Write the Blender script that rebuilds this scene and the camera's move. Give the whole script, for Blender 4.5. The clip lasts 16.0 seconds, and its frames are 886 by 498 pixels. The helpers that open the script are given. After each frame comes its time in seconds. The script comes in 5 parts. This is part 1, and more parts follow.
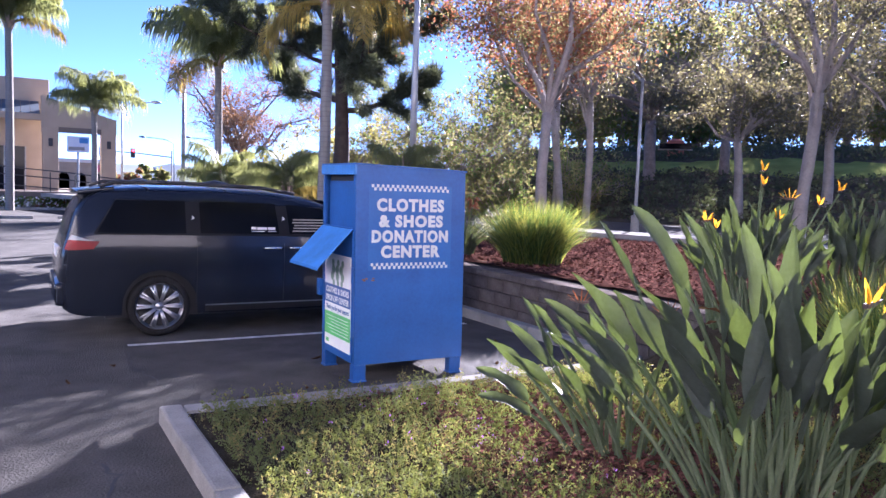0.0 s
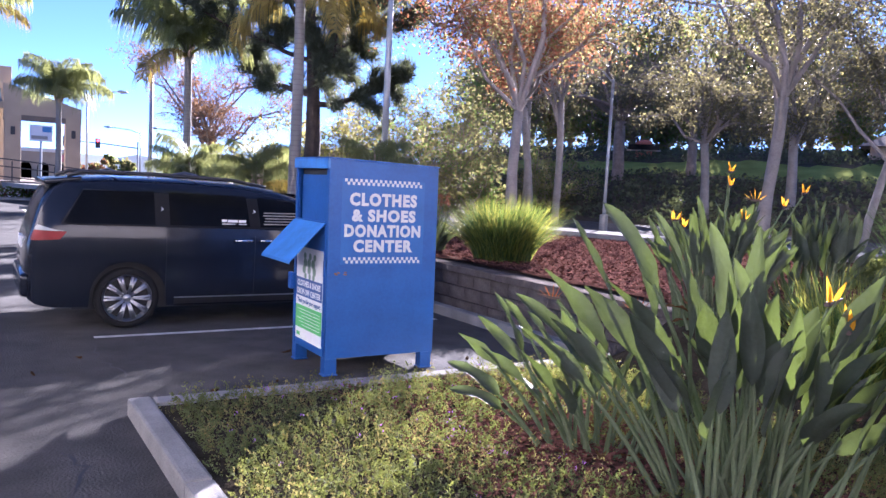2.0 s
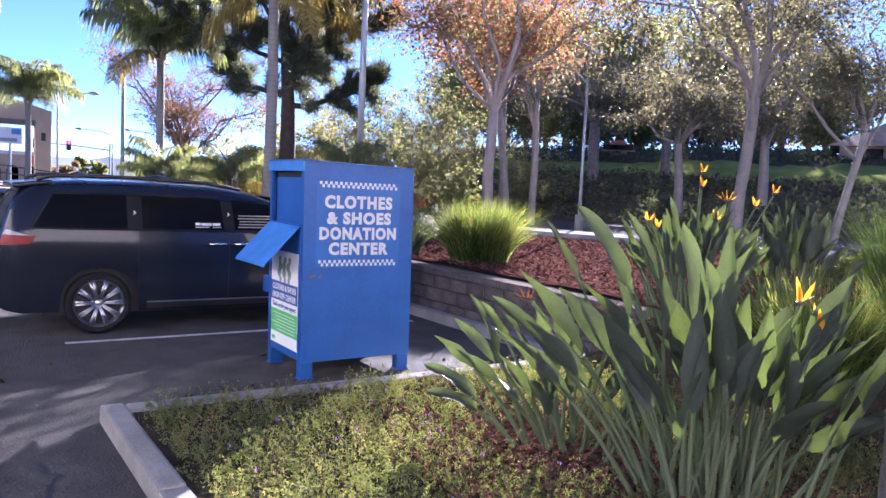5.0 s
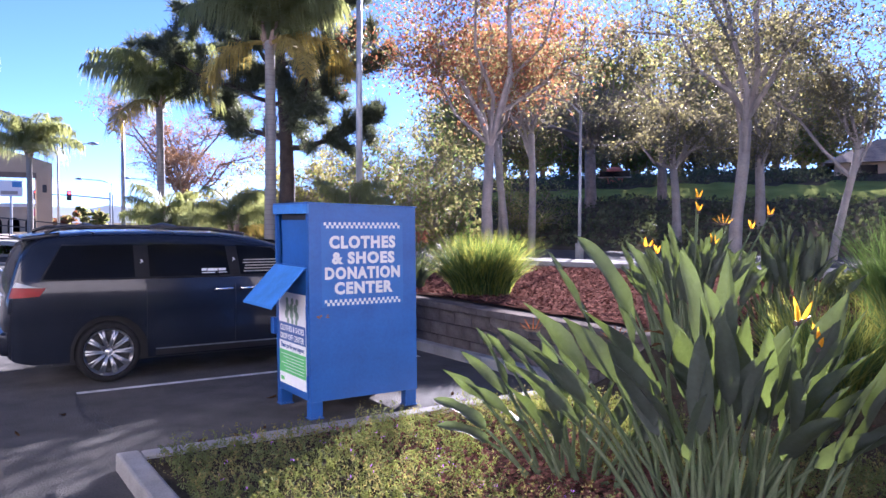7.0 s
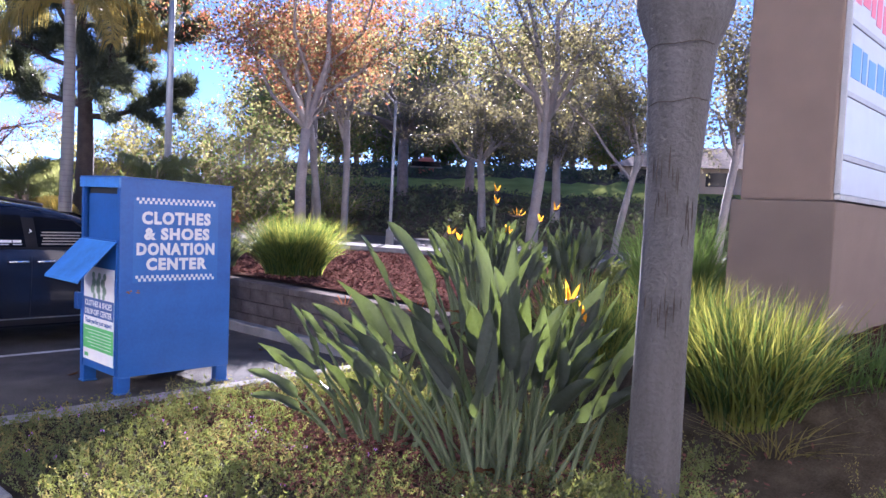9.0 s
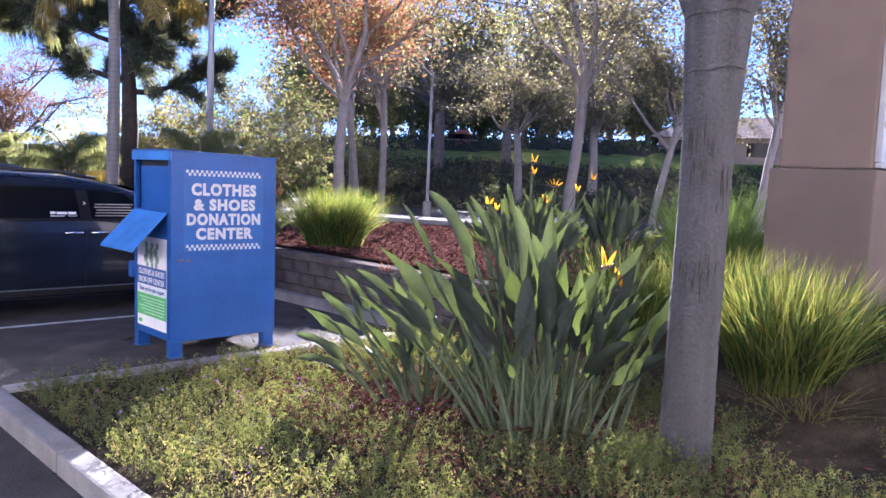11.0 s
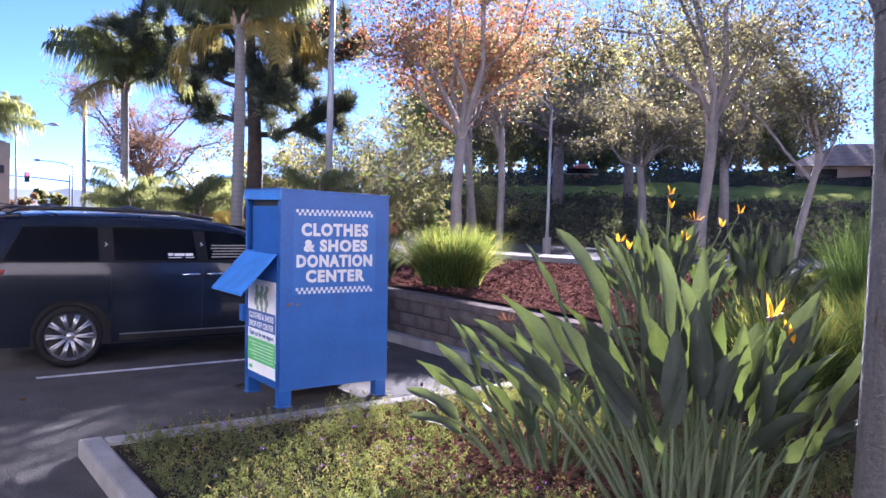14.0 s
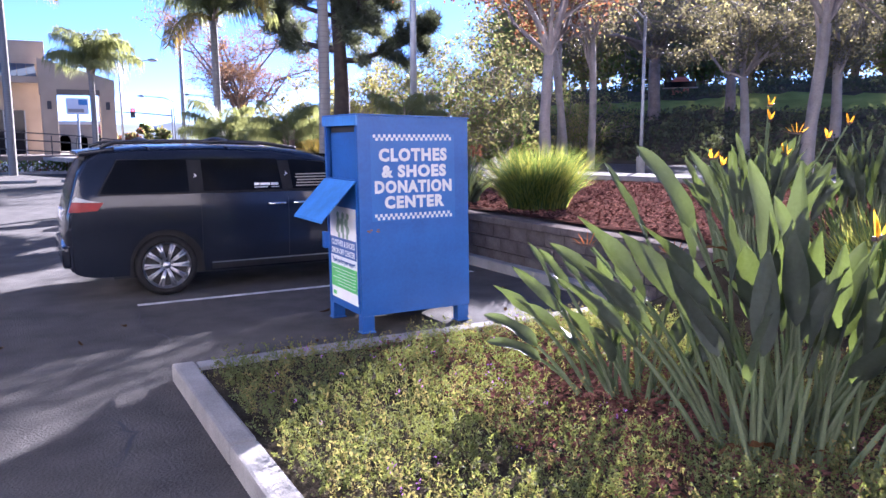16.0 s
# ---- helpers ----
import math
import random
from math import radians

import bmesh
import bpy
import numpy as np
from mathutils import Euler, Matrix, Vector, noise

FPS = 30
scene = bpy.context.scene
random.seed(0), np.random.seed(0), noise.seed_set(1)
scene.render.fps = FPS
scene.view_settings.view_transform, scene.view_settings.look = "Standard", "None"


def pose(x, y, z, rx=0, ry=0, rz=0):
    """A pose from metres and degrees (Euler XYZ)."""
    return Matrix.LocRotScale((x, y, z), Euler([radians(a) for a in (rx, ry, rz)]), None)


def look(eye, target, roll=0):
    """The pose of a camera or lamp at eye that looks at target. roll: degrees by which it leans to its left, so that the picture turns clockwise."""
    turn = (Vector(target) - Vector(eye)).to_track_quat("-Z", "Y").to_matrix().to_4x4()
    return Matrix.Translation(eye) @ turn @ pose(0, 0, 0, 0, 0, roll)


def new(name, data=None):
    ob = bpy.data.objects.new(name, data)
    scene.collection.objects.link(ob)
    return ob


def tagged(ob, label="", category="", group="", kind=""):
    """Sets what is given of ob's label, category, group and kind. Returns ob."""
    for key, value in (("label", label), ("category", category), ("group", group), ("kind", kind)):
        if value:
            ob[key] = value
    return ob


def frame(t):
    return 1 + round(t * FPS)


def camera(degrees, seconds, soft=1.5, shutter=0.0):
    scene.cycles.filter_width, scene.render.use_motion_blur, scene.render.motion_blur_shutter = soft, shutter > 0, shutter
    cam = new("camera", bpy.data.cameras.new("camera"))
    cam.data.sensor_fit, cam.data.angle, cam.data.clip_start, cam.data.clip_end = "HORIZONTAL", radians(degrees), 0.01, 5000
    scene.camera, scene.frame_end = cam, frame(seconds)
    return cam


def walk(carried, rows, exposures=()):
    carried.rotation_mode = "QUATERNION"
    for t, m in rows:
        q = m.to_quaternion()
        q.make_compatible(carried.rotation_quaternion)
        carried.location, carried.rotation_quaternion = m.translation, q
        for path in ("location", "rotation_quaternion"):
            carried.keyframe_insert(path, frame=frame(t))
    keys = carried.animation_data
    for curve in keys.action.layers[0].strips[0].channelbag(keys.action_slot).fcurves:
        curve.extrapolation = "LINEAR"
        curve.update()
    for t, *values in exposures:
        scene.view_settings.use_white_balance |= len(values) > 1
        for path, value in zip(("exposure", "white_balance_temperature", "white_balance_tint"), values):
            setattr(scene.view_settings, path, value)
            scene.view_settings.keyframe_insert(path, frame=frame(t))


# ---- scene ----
cam = camera(60.3, 16.0)
PATH = [
    (0, (-2.69, -6.296, 1.772), (-1.705, -4.562, 1.618), 2.0),
    (0.5, (-2.711, -6.321, 1.769), (-1.704, -4.6, 1.613), 2.2),
    (1, (-2.717, -6.316, 1.765), (-1.696, -4.603, 1.612), 2.5),
    (1.5, (-2.718, -6.297, 1.758), (-1.681, -4.595, 1.604), 2.7),
    (2, (-2.736, -6.314, 1.761), (-1.681, -4.622, 1.602), 3.0),
    (2.5, (-2.75, -6.323, 1.758), (-1.676, -4.643, 1.599), 3.2),
    (3, (-2.77, -6.334, 1.759), (-1.684, -4.663, 1.6), 3.5),
    (3.5, (-2.764, -6.313, 1.747), (-1.672, -4.645, 1.593), 3.7),
    (6, (-2.714, -6.338, 1.794), (-1.621, -4.669, 1.654), 1.3),
    (6.5, (-2.746, -6.361, 1.797), (-1.684, -4.669, 1.708), 0.2),
    (7, (-2.809, -6.407, 1.797), (-1.705, -4.741, 1.73), 0.2),
    (7.5, (-2.939, -6.461, 1.762), (-1.594, -4.983, 1.7), 0.5),
    (8, (-2.968, -6.571, 1.774), (-1.547, -5.165, 1.708), 1.7),
    (8.5, (-2.97, -6.689, 1.795), (-1.511, -5.324, 1.714), 2.9),
    (9, (-3.112, -6.732, 1.793), (-1.635, -5.388, 1.7), 2.8),
    (9.2, (-3.159, -6.692, 1.77), (-1.677, -5.353, 1.656), 2.9),
    (11.5, (-3.256, -6.854, 1.765), (-1.87, -5.422, 1.593), 2.1),
    (12, (-3.25, -6.76, 1.767), (-1.884, -5.308, 1.602), 1.8),
    (12.5, (-3.206, -6.639, 1.756), (-1.846, -5.181, 1.606), 2.1),
    (13, (-3.004, -6.57, 1.767), (-1.695, -5.063, 1.64), 2.1),
    (13.5, (-2.859, -6.487, 1.792), (-1.63, -4.913, 1.68), 2.0),
    (14, (-2.852, -6.338, 1.772), (-1.674, -4.725, 1.688), 1.7),
    (14.5, (-2.783, -6.249, 1.761), (-1.686, -4.584, 1.608), 0.9),
    (15, (-2.701, -6.264, 1.756), (-1.677, -4.568, 1.484), 0.7),
    (15.5, (-2.667, -6.257, 1.765), (-1.675, -4.545, 1.474), 0.3),
    (16, (-2.665, -6.279, 1.766), (-1.7, -4.55, 1.479), -0.2),
]
# seconds, stops, kelvin, tint
EXPOSURES = [(0.0, 3.14, 5060, 31), (14.5, 3.14, 5060, 31), (15.3, 3.3, 5060, 31), (16.0, 3.3, 5060, 31)]
walk(cam, [(t, look(eye, target, roll)) for t, eye, target, roll in PATH], EXPOSURES)

# ---- world, sun ----
SUN = Vector((0.715, 0.615, 0.40)).normalized()
world = bpy.data.worlds.new("sky")
scene.world = world
world.use_nodes = True
wn = world.node_tree
sky = wn.nodes.new("ShaderNodeTexSky")
sky.sky_type = "NISHITA"
sky.sun_disc = False
sky.sun_elevation = math.asin(SUN.z)
sky.sun_rotation = math.atan2(SUN.x, SUN.y)
sky.dust_density = 0.05
sky.ozone_density = 2.5
sky.air_density = 0.45
sky.altitude = 1200.0
wn.links.new(sky.outputs[0], wn.nodes["Background"].inputs[0])
wn.nodes["Background"].inputs[1].default_value = 0.036
sun_data = bpy.data.lights.new("sun", "SUN")
sun_data.energy, sun_data.angle, sun_data.color = 5.0, radians(0.5), (1.0, 0.87, 0.69)
sun = new("sun", sun_data)
sun.matrix_world = look(SUN * 60, (0, 0, 0))


# ---- materials ----
def mat(name, color, rough=0.8, var=0.25, scale=8.0, metallic=0.0, bump=0.15, fine=60.0, coat=0.0, spec=0.5,
        leaf=0.0, leaf_color=None, per_object=0.0, stain=None, stretch=None, rings=0.0):
    """A surface with colour variation at two scales, fine relief and, for leaves, light that shines through."""
    m = bpy.data.materials.new(name)
    m.use_nodes = True
    nt = m.node_tree
    nd, lk = nt.nodes, nt.links
    bs = nd["Principled BSDF"]
    bs.inputs["Roughness"].default_value = rough
    bs.inputs["Metallic"].default_value = metallic
    bs.inputs["Coat Weight"].default_value = coat
    bs.inputs["Coat Roughness"].default_value = 0.05
    bs.inputs["Specular IOR Level"].default_value = 0.12 if leaf and spec == 0.5 else spec
    tc = nd.new("ShaderNodeTexCoord")
    big = nd.new("ShaderNodeTexNoise")
    big.inputs["Scale"].default_value = scale
    big.inputs["Detail"].default_value = 5.0
    if stretch:
        mp = nd.new("ShaderNodeMapping")
        mp.inputs["Scale"].default_value = stretch
        lk.new(tc.outputs["Object"], mp.inputs["Vector"])
        lk.new(mp.outputs[0], big.inputs["Vector"])
    else:
        lk.new(tc.outputs["Object"], big.inputs["Vector"])
    small = nd.new("ShaderNodeTexNoise")
    small.inputs["Scale"].default_value = fine
    small.inputs["Detail"].default_value = 3.0
    lk.new(tc.outputs["Object"], small.inputs["Vector"])
    ramp = nd.new("ShaderNodeValToRGB")
    c = Vector(color)
    lo, hi = c * (1 - var), c * (1 + var)
    ramp.color_ramp.elements[0].position, ramp.color_ramp.elements[1].position = 0.32, 0.68
    ramp.color_ramp.elements[0].color = (*(stain if stain else lo), 1)
    ramp.color_ramp.elements[1].color = (*[min(v, 0.95) for v in hi], 1)
    add = nd.new("ShaderNodeMath")
    add.operation = "MULTIPLY_ADD"
    add.inputs[1].default_value = 0.35
    lk.new(small.outputs["Fac"], add.inputs[0])
    mul = nd.new("ShaderNodeMath")
    mul.operation = "MULTIPLY"
    mul.inputs[1].default_value = 0.65
    lk.new(big.outputs["Fac"], mul.inputs[0])
    lk.new(mul.outputs[0], add.inputs[2])
    lk.new(add.outputs[0], ramp.inputs[0])
    col = ramp.outputs[0]
    if per_object or leaf:
        hsv = nd.new("ShaderNodeHueSaturation")
        geo = nd.new("ShaderNodeNewGeometry")
        info = nd.new("ShaderNodeObjectInfo")
        both = nd.new("ShaderNodeMath")
        both.operation = "ADD"
        lk.new(geo.outputs["Random Per Island"], both.inputs[0])
        lk.new(info.outputs["Random"], both.inputs[1])
        rng = nd.new("ShaderNodeMapRange")
        k = per_object if per_object else 0.3
        rng.inputs[2].default_value = 2.0
        rng.inputs[3].default_value, rng.inputs[4].default_value = 1 - k, 1 + k
        lk.new(both.outputs[0], rng.inputs[0])
        lk.new(rng.outputs[0], hsv.inputs["Value"])
        lk.new(col, hsv.inputs["Color"])
        col = hsv.outputs[0]
    lk.new(col, bs.inputs["Base Color"])
    if rings:
        wv = nd.new("ShaderNodeTexWave")
        wv.wave_type, wv.bands_direction, wv.wave_profile = "BANDS", "Z", "SAW"
        wv.inputs["Scale"].default_value = rings
        wv.inputs["Distortion"].default_value = 2.5
        wv.inputs["Detail"].default_value = 3.0
        lk.new(tc.outputs["Object"], wv.inputs["Vector"])
        rg = nd.new("ShaderNodeMapRange")
        rg.inputs[1].default_value, rg.inputs[2].default_value = 0.0, 0.25
        rg.inputs[3].default_value, rg.inputs[4].default_value = 0.72, 1.0
        lk.new(wv.outputs["Fac"], rg.inputs[0])
        mm = nd.new("ShaderNodeVectorMath")
        mm.operation = "SCALE"
        lk.new(col, mm.inputs[0])
        lk.new(rg.outputs[0], mm.inputs["Scale"])
        col = mm.outputs[0]
        lk.new(col, bs.inputs["Base Color"])
    if bump:
        bp = nd.new("ShaderNodeBump")
        bp.inputs["Strength"].default_value = bump
        bp.inputs["Distance"].default_value = 0.02
        lk.new(small.outputs["Fac"], bp.inputs["Height"])
        lk.new(bp.outputs[0], bs.inputs["Normal"])
    if leaf:
        tr = nd.new("ShaderNodeBsdfTranslucent")
        if leaf_color:
            tint = nd.new("ShaderNodeMix")
            tint.data_type, tint.blend_type = "RGBA", "MIX"
            tint.inputs["Factor"].default_value = 0.75
            lk.new(col, tint.inputs["A"])
            tint.inputs["B"].default_value = (*leaf_color, 1)
            lk.new(tint.outputs["Result"], tr.inputs[0])
        else:
            lk.new(col, tr.inputs[0])
        mx = nd.new("ShaderNodeMixShader")
        mx.inputs[0].default_value = leaf
        lk.new(bs.outputs[0], mx.inputs[1])
        lk.new(tr.outputs[0], mx.inputs[2])
        lk.new(mx.outputs[0], nd["Material Output"].inputs[0])
    return m


M_ASPHALT = mat("asphalt", (0.072, 0.069, 0.064), 0.9, 0.4, 2.4, fine=55, bump=0.8, stain=(0.048, 0.046, 0.044), spec=0.12)
M_CONCRETE = mat("kerb concrete", (0.26, 0.255, 0.245), 0.95, 0.28, 2.5, fine=90, bump=0.35, spec=0.0)
M_BLOCK = mat("split concrete block", (0.125, 0.11, 0.10), 0.95, 0.3, 6, fine=45, bump=0.9, per_object=0.25, spec=0.0)
M_MULCH = mat("red bark mulch", (0.052, 0.026, 0.021), 0.95, 0.4, 9, fine=70, bump=0.8, spec=0.0)
M_CHIP = mat("bark chip", (0.135, 0.064, 0.050), 0.9, 0.4, 9, bump=0.3, per_object=0.5, spec=0.0)
M_SOIL = mat("soil under ground cover", (0.06, 0.05, 0.035), 0.95, 0.5, 5, fine=60, bump=1.0, spec=0.0)
M_SLOPE = mat("ivy slope soil", (0.10, 0.085, 0.06), 0.95, 0.4, 1.2, fine=20, bump=1.0, spec=0.0)
M_STRIPE = mat("worn white road paint", (0.62, 0.62, 0.60), 0.7, 0.3, 5, fine=60, bump=0.2, stain=(0.28, 0.28, 0.28), spec=0.1)
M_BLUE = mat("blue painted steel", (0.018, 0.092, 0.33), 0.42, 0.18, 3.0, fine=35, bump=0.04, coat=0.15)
M_BLUE_L = mat("paler blue steel", (0.05, 0.19, 0.52), 0.45, 0.2, 6.0, fine=35, bump=0.05)
M_BLUE_D = mat("blue decal film", (0.025, 0.115, 0.38), 0.35, 0.15, 3.0, bump=0.03)
M_WHITE = mat("white vinyl", (0.80, 0.80, 0.80), 0.5, 0.06, 8, bump=0.02)
M_BLACK = mat("black gap", (0.012, 0.012, 0.014), 0.6, 0.1, 8, bump=0.0)
M_GREEN_S = mat("green print", (0.12, 0.50, 0.14), 0.5, 0.1, 8, bump=0.0)
M_NAVY_S = mat("navy print", (0.04, 0.10, 0.30), 0.5, 0.1, 8, bump=0.0)
M_GREY_S = mat("grey green print", (0.22, 0.33, 0.24), 0.5, 0.1, 8, bump=0.0)
M_GREY_N = mat("faded notice print", (0.32, 0.30, 0.27), 0.5, 0.2, 20, bump=0.0)
M_RUST = mat("rust", (0.20, 0.09, 0.04), 0.9, 0.4, 30, bump=0.2)
M_CAR = mat("dark blue car paint", (0.012, 0.015, 0.024), 0.2, 0.1, 2.0, metallic=0.1, coat=0.4, spec=0.2, bump=0.0)
M_TRIM = mat("black plastic trim", (0.018, 0.018, 0.02), 0.5, 0.15, 20, bump=0.05)
M_TYRE = mat("tyre rubber", (0.014, 0.014, 0.015), 0.85, 0.25, 14, bump=0.2, spec=0.2)
M_ALLOY = mat("silver alloy", (0.46, 0.46, 0.48), 0.3, 0.05, 10, metallic=0.9, bump=0.0)
M_CHROME = mat("chrome", (0.75, 0.75, 0.77), 0.12, 0.03, 10, metallic=1.0, bump=0.0)
M_GLASS = mat("tinted car glass", (0.012, 0.013, 0.016), 0.06, 0.1, 3, coat=0.0, bump=0.0, spec=0.15)
M_RED = mat("red lamp lens", (0.36, 0.004, 0.008), 0.35, 0.15, 12, coat=0.0, bump=0.0)
M_CLEAR = mat("pale lamp lens", (0.45, 0.47, 0.52), 0.15, 0.1, 12, coat=1.0, bump=0.0)
M_LEAF_BP = mat("bird of paradise leaf", (0.045, 0.056, 0.050), 0.5, 0.3, 5, fine=40, bump=0.2, leaf=0.14, leaf_color=(0.26, 0.36, 0.05), per_object=0.25, spec=0.2)
M_STEM_BP = mat("bird of paradise stalk", (0.12, 0.15, 0.09), 0.6, 0.25, 6, bump=0.1, leaf=0.15, leaf_color=(0.25, 0.4, 0.05), per_object=0.25)
M_ORANGE = mat("orange petal", (0.82, 0.36, 0.012), 0.5, 0.15, 20, bump=0.0, leaf=0.5, leaf_color=(0.95, 0.52, 0.015))
M_FADED = mat("faded flower petal", (0.34, 0.12, 0.05), 0.7, 0.25, 20, bump=0.0, leaf=0.35, leaf_color=(0.55, 0.2, 0.06))
M_SCAR = mat("dark palm leaf scar", (0.06, 0.05, 0.045), 0.95, 0.3, 20, bump=0.3, spec=0.0)
M_SPATHE = mat("flower spathe", (0.12, 0.09, 0.08), 0.5, 0.3, 20, bump=0.0, leaf=0.2)
M_DEADLEAF = mat("dried brown leaf", (0.11, 0.065, 0.03), 0.85, 0.3, 20, bump=0.2, leaf=0.1, leaf_color=(0.2, 0.1, 0.04), spec=0.0)
M_COVER = mat("ground cover leaf", (0.085, 0.105, 0.05), 0.7, 0.3, 3, bump=0.1, leaf=0.32, leaf_color=(0.38, 0.41, 0.06), per_object=0.35, spec=0.2)
M_COVER_D = mat("dry ground cover leaf", (0.15, 0.13, 0.05), 0.8, 0.3, 3, bump=0.1, leaf=0.35, leaf_color=(0.4, 0.36, 0.1), per_object=0.4)
M_PURPLE = mat("purple floret", (0.30, 0.14, 0.42), 0.6, 0.2, 9, bump=0.0, leaf=0.4)
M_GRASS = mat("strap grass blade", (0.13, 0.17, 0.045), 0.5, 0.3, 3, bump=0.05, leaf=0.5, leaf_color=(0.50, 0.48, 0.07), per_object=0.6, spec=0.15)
# shade is put into this darker blade; also mixed into other clumps for tone
M_GRASS_D = mat("strap grass blade darkened for shade and mix", (0.055, 0.10, 0.035), 0.5, 0.3, 3, bump=0.05, leaf=0.35, leaf_color=(0.22, 0.32, 0.05), per_object=0.45, spec=0.15)
M_ALOE = mat("dull aloe leaf", (0.07, 0.085, 0.06), 0.75, 0.3, 4, bump=0.1, leaf=0.1, leaf_color=(0.2, 0.25, 0.06), per_object=0.3, spec=0.05)
M_PALM_NEAR = mat("cracked grey palm bark", (0.078, 0.079, 0.082), 0.92, 0.3, 1.0, fine=45, bump=0.8, stretch=(9, 9, 1.2), stain=(0.06, 0.057, 0.055))
M_PALM_BARK = mat("ringed grey palm bark", (0.15, 0.14, 0.128), 0.9, 0.4, 3, fine=30, bump=0.9, stain=(0.24, 0.23, 0.21), rings=2.6)
M_BOOT = mat("palm boot fibre", (0.33, 0.245, 0.18), 0.9, 0.35, 6, fine=30, bump=0.6)
M_FROND = mat("palm frond", (0.10, 0.125, 0.075), 0.5, 0.3, 3, bump=0.05, leaf=0.45, leaf_color=(0.38, 0.40, 0.11), per_object=0.35)
M_FROND_Y = mat("yellowing palm frond", (0.28, 0.23, 0.07), 0.6, 0.3, 3, bump=0.05, leaf=0.36, leaf_color=(0.40, 0.30, 0.05), per_object=0.3)
M_PINE = mat("pine needles", (0.075, 0.092, 0.068), 0.6, 0.3, 2, bump=0.1, leaf=0.3, leaf_color=(0.20, 0.22, 0.09), per_object=0.4)
M_PINE_BARK = mat("dark pine bark", (0.05, 0.038, 0.032), 0.95, 0.4, 5, fine=25, bump=1.0)
M_PALE_BARK = mat("pale eucalyptus bark", (0.28, 0.25, 0.225), 0.85, 0.25, 3, fine=20, bump=0.4)
M_BARK = mat("brown bark", (0.22, 0.175, 0.14), 0.9, 0.35, 4, fine=20, bump=0.7)
# leaf base lightened to stand in for haze over the bank trees
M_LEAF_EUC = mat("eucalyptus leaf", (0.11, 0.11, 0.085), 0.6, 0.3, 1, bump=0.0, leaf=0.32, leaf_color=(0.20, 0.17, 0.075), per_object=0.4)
M_LEAF_RED = mat("rusty autumn leaf", (0.20, 0.085, 0.055), 0.7, 0.3, 1, bump=0.0, leaf=0.38, leaf_color=(0.37, 0.15, 0.06), per_object=0.45)
M_LEAF_BROWN = mat("dry brown leaf", (0.19, 0.12, 0.08), 0.7, 0.3, 1, bump=0.0, leaf=0.35, leaf_color=(0.28, 0.15, 0.06), per_object=0.4)
M_LETTER = mat("weathered white lettering", (0.56, 0.58, 0.60), 0.5, 0.1, 10, bump=0.02)
M_LEAF_OLIVE = mat("olive tree leaf", (0.14, 0.135, 0.06), 0.6, 0.3, 1, bump=0.0, leaf=0.46, leaf_color=(0.38, 0.34, 0.12), per_object=0.45)
M_LEAF_YEL = mat("yellow green leaf", (0.21, 0.20, 0.06), 0.6, 0.3, 1, bump=0.0, leaf=0.45, leaf_color=(0.46, 0.40, 0.08), per_object=0.4)
M_LEAF_GREEN = mat("green shrub leaf", (0.06, 0.10, 0.035), 0.6, 0.3, 1, bump=0.0, leaf=0.42, leaf_color=(0.3, 0.38, 0.08), per_object=0.4)
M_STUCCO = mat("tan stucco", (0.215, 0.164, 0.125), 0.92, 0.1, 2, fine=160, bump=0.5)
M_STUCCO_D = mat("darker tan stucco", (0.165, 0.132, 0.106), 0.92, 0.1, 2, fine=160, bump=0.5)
M_STUCCO_H = mat("house stucco", (0.42, 0.335, 0.24), 0.92, 0.12, 1, fine=40, bump=0.2)
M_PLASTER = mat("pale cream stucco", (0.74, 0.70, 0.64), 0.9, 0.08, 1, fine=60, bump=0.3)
M_REDSTUCCO = mat("orange red stucco", (0.55, 0.17, 0.10), 0.9, 0.12, 2, fine=40, bump=0.2)
M_ROOF = mat("brown roof tile", (0.30, 0.205, 0.14), 0.9, 0.3, 3, fine=12, bump=0.5, per_object=0.2)
M_ROOF_G = mat("grey metal roof", (0.10, 0.13, 0.16), 0.5, 0.2, 2, metallic=0.3, bump=0.05)
M_PANEL = mat("white acrylic sign face", (0.42, 0.47, 0.52), 0.35, 0.05, 4, bump=0.0)
M_SIGNRED = mat("red sign print", (0.55, 0.12, 0.18), 0.5, 0.05, 4, bump=0.0)
M_SIGNBLUE = mat("blue sign print", (0.08, 0.25, 0.50), 0.5, 0.05, 4, bump=0.0)
M_STEEL = mat("galvanised steel", (0.33, 0.35, 0.36), 0.5, 0.12, 5, metallic=0.5, bump=0.05)
M_DARKMETAL = mat("dark metal rail", (0.05, 0.05, 0.055), 0.5, 0.12, 5, metallic=0.4, bump=0.05)
# haze over the far hills is put into this blue-grey colour
M_HILL = mat("distant hill with painted haze", (0.30, 0.35, 0.37), 1.0, 0.12, 0.02, fine=0.2, bump=0.0)
M_IVY = mat("bank ivy leaf", (0.085, 0.092, 0.058), 0.75, 0.3, 1, bump=0.0, leaf=0.15, leaf_color=(0.20, 0.24, 0.07), per_object=0.4, spec=0.03)
# base colour raised to stand in for sun on the grass strip
M_LAWN = mat("lawn", (0.22, 0.25, 0.07), 0.9, 0.3, 0.8, fine=30, bump=0.6, spec=0.0)


# ---- mesh helpers ----
def part(name, bm, material, parent=None, label="", smooth=False):
    me = bpy.data.meshes.new(name)
    bm.to_mesh(me)
    bm.free()
    for p in me.polygons:
        p.use_smooth = smooth
    me.materials.append(material)
    ob = new(name, me)
    if parent is not None:
        ob.parent = parent
    if label:
        ob["label"] = label
    return ob


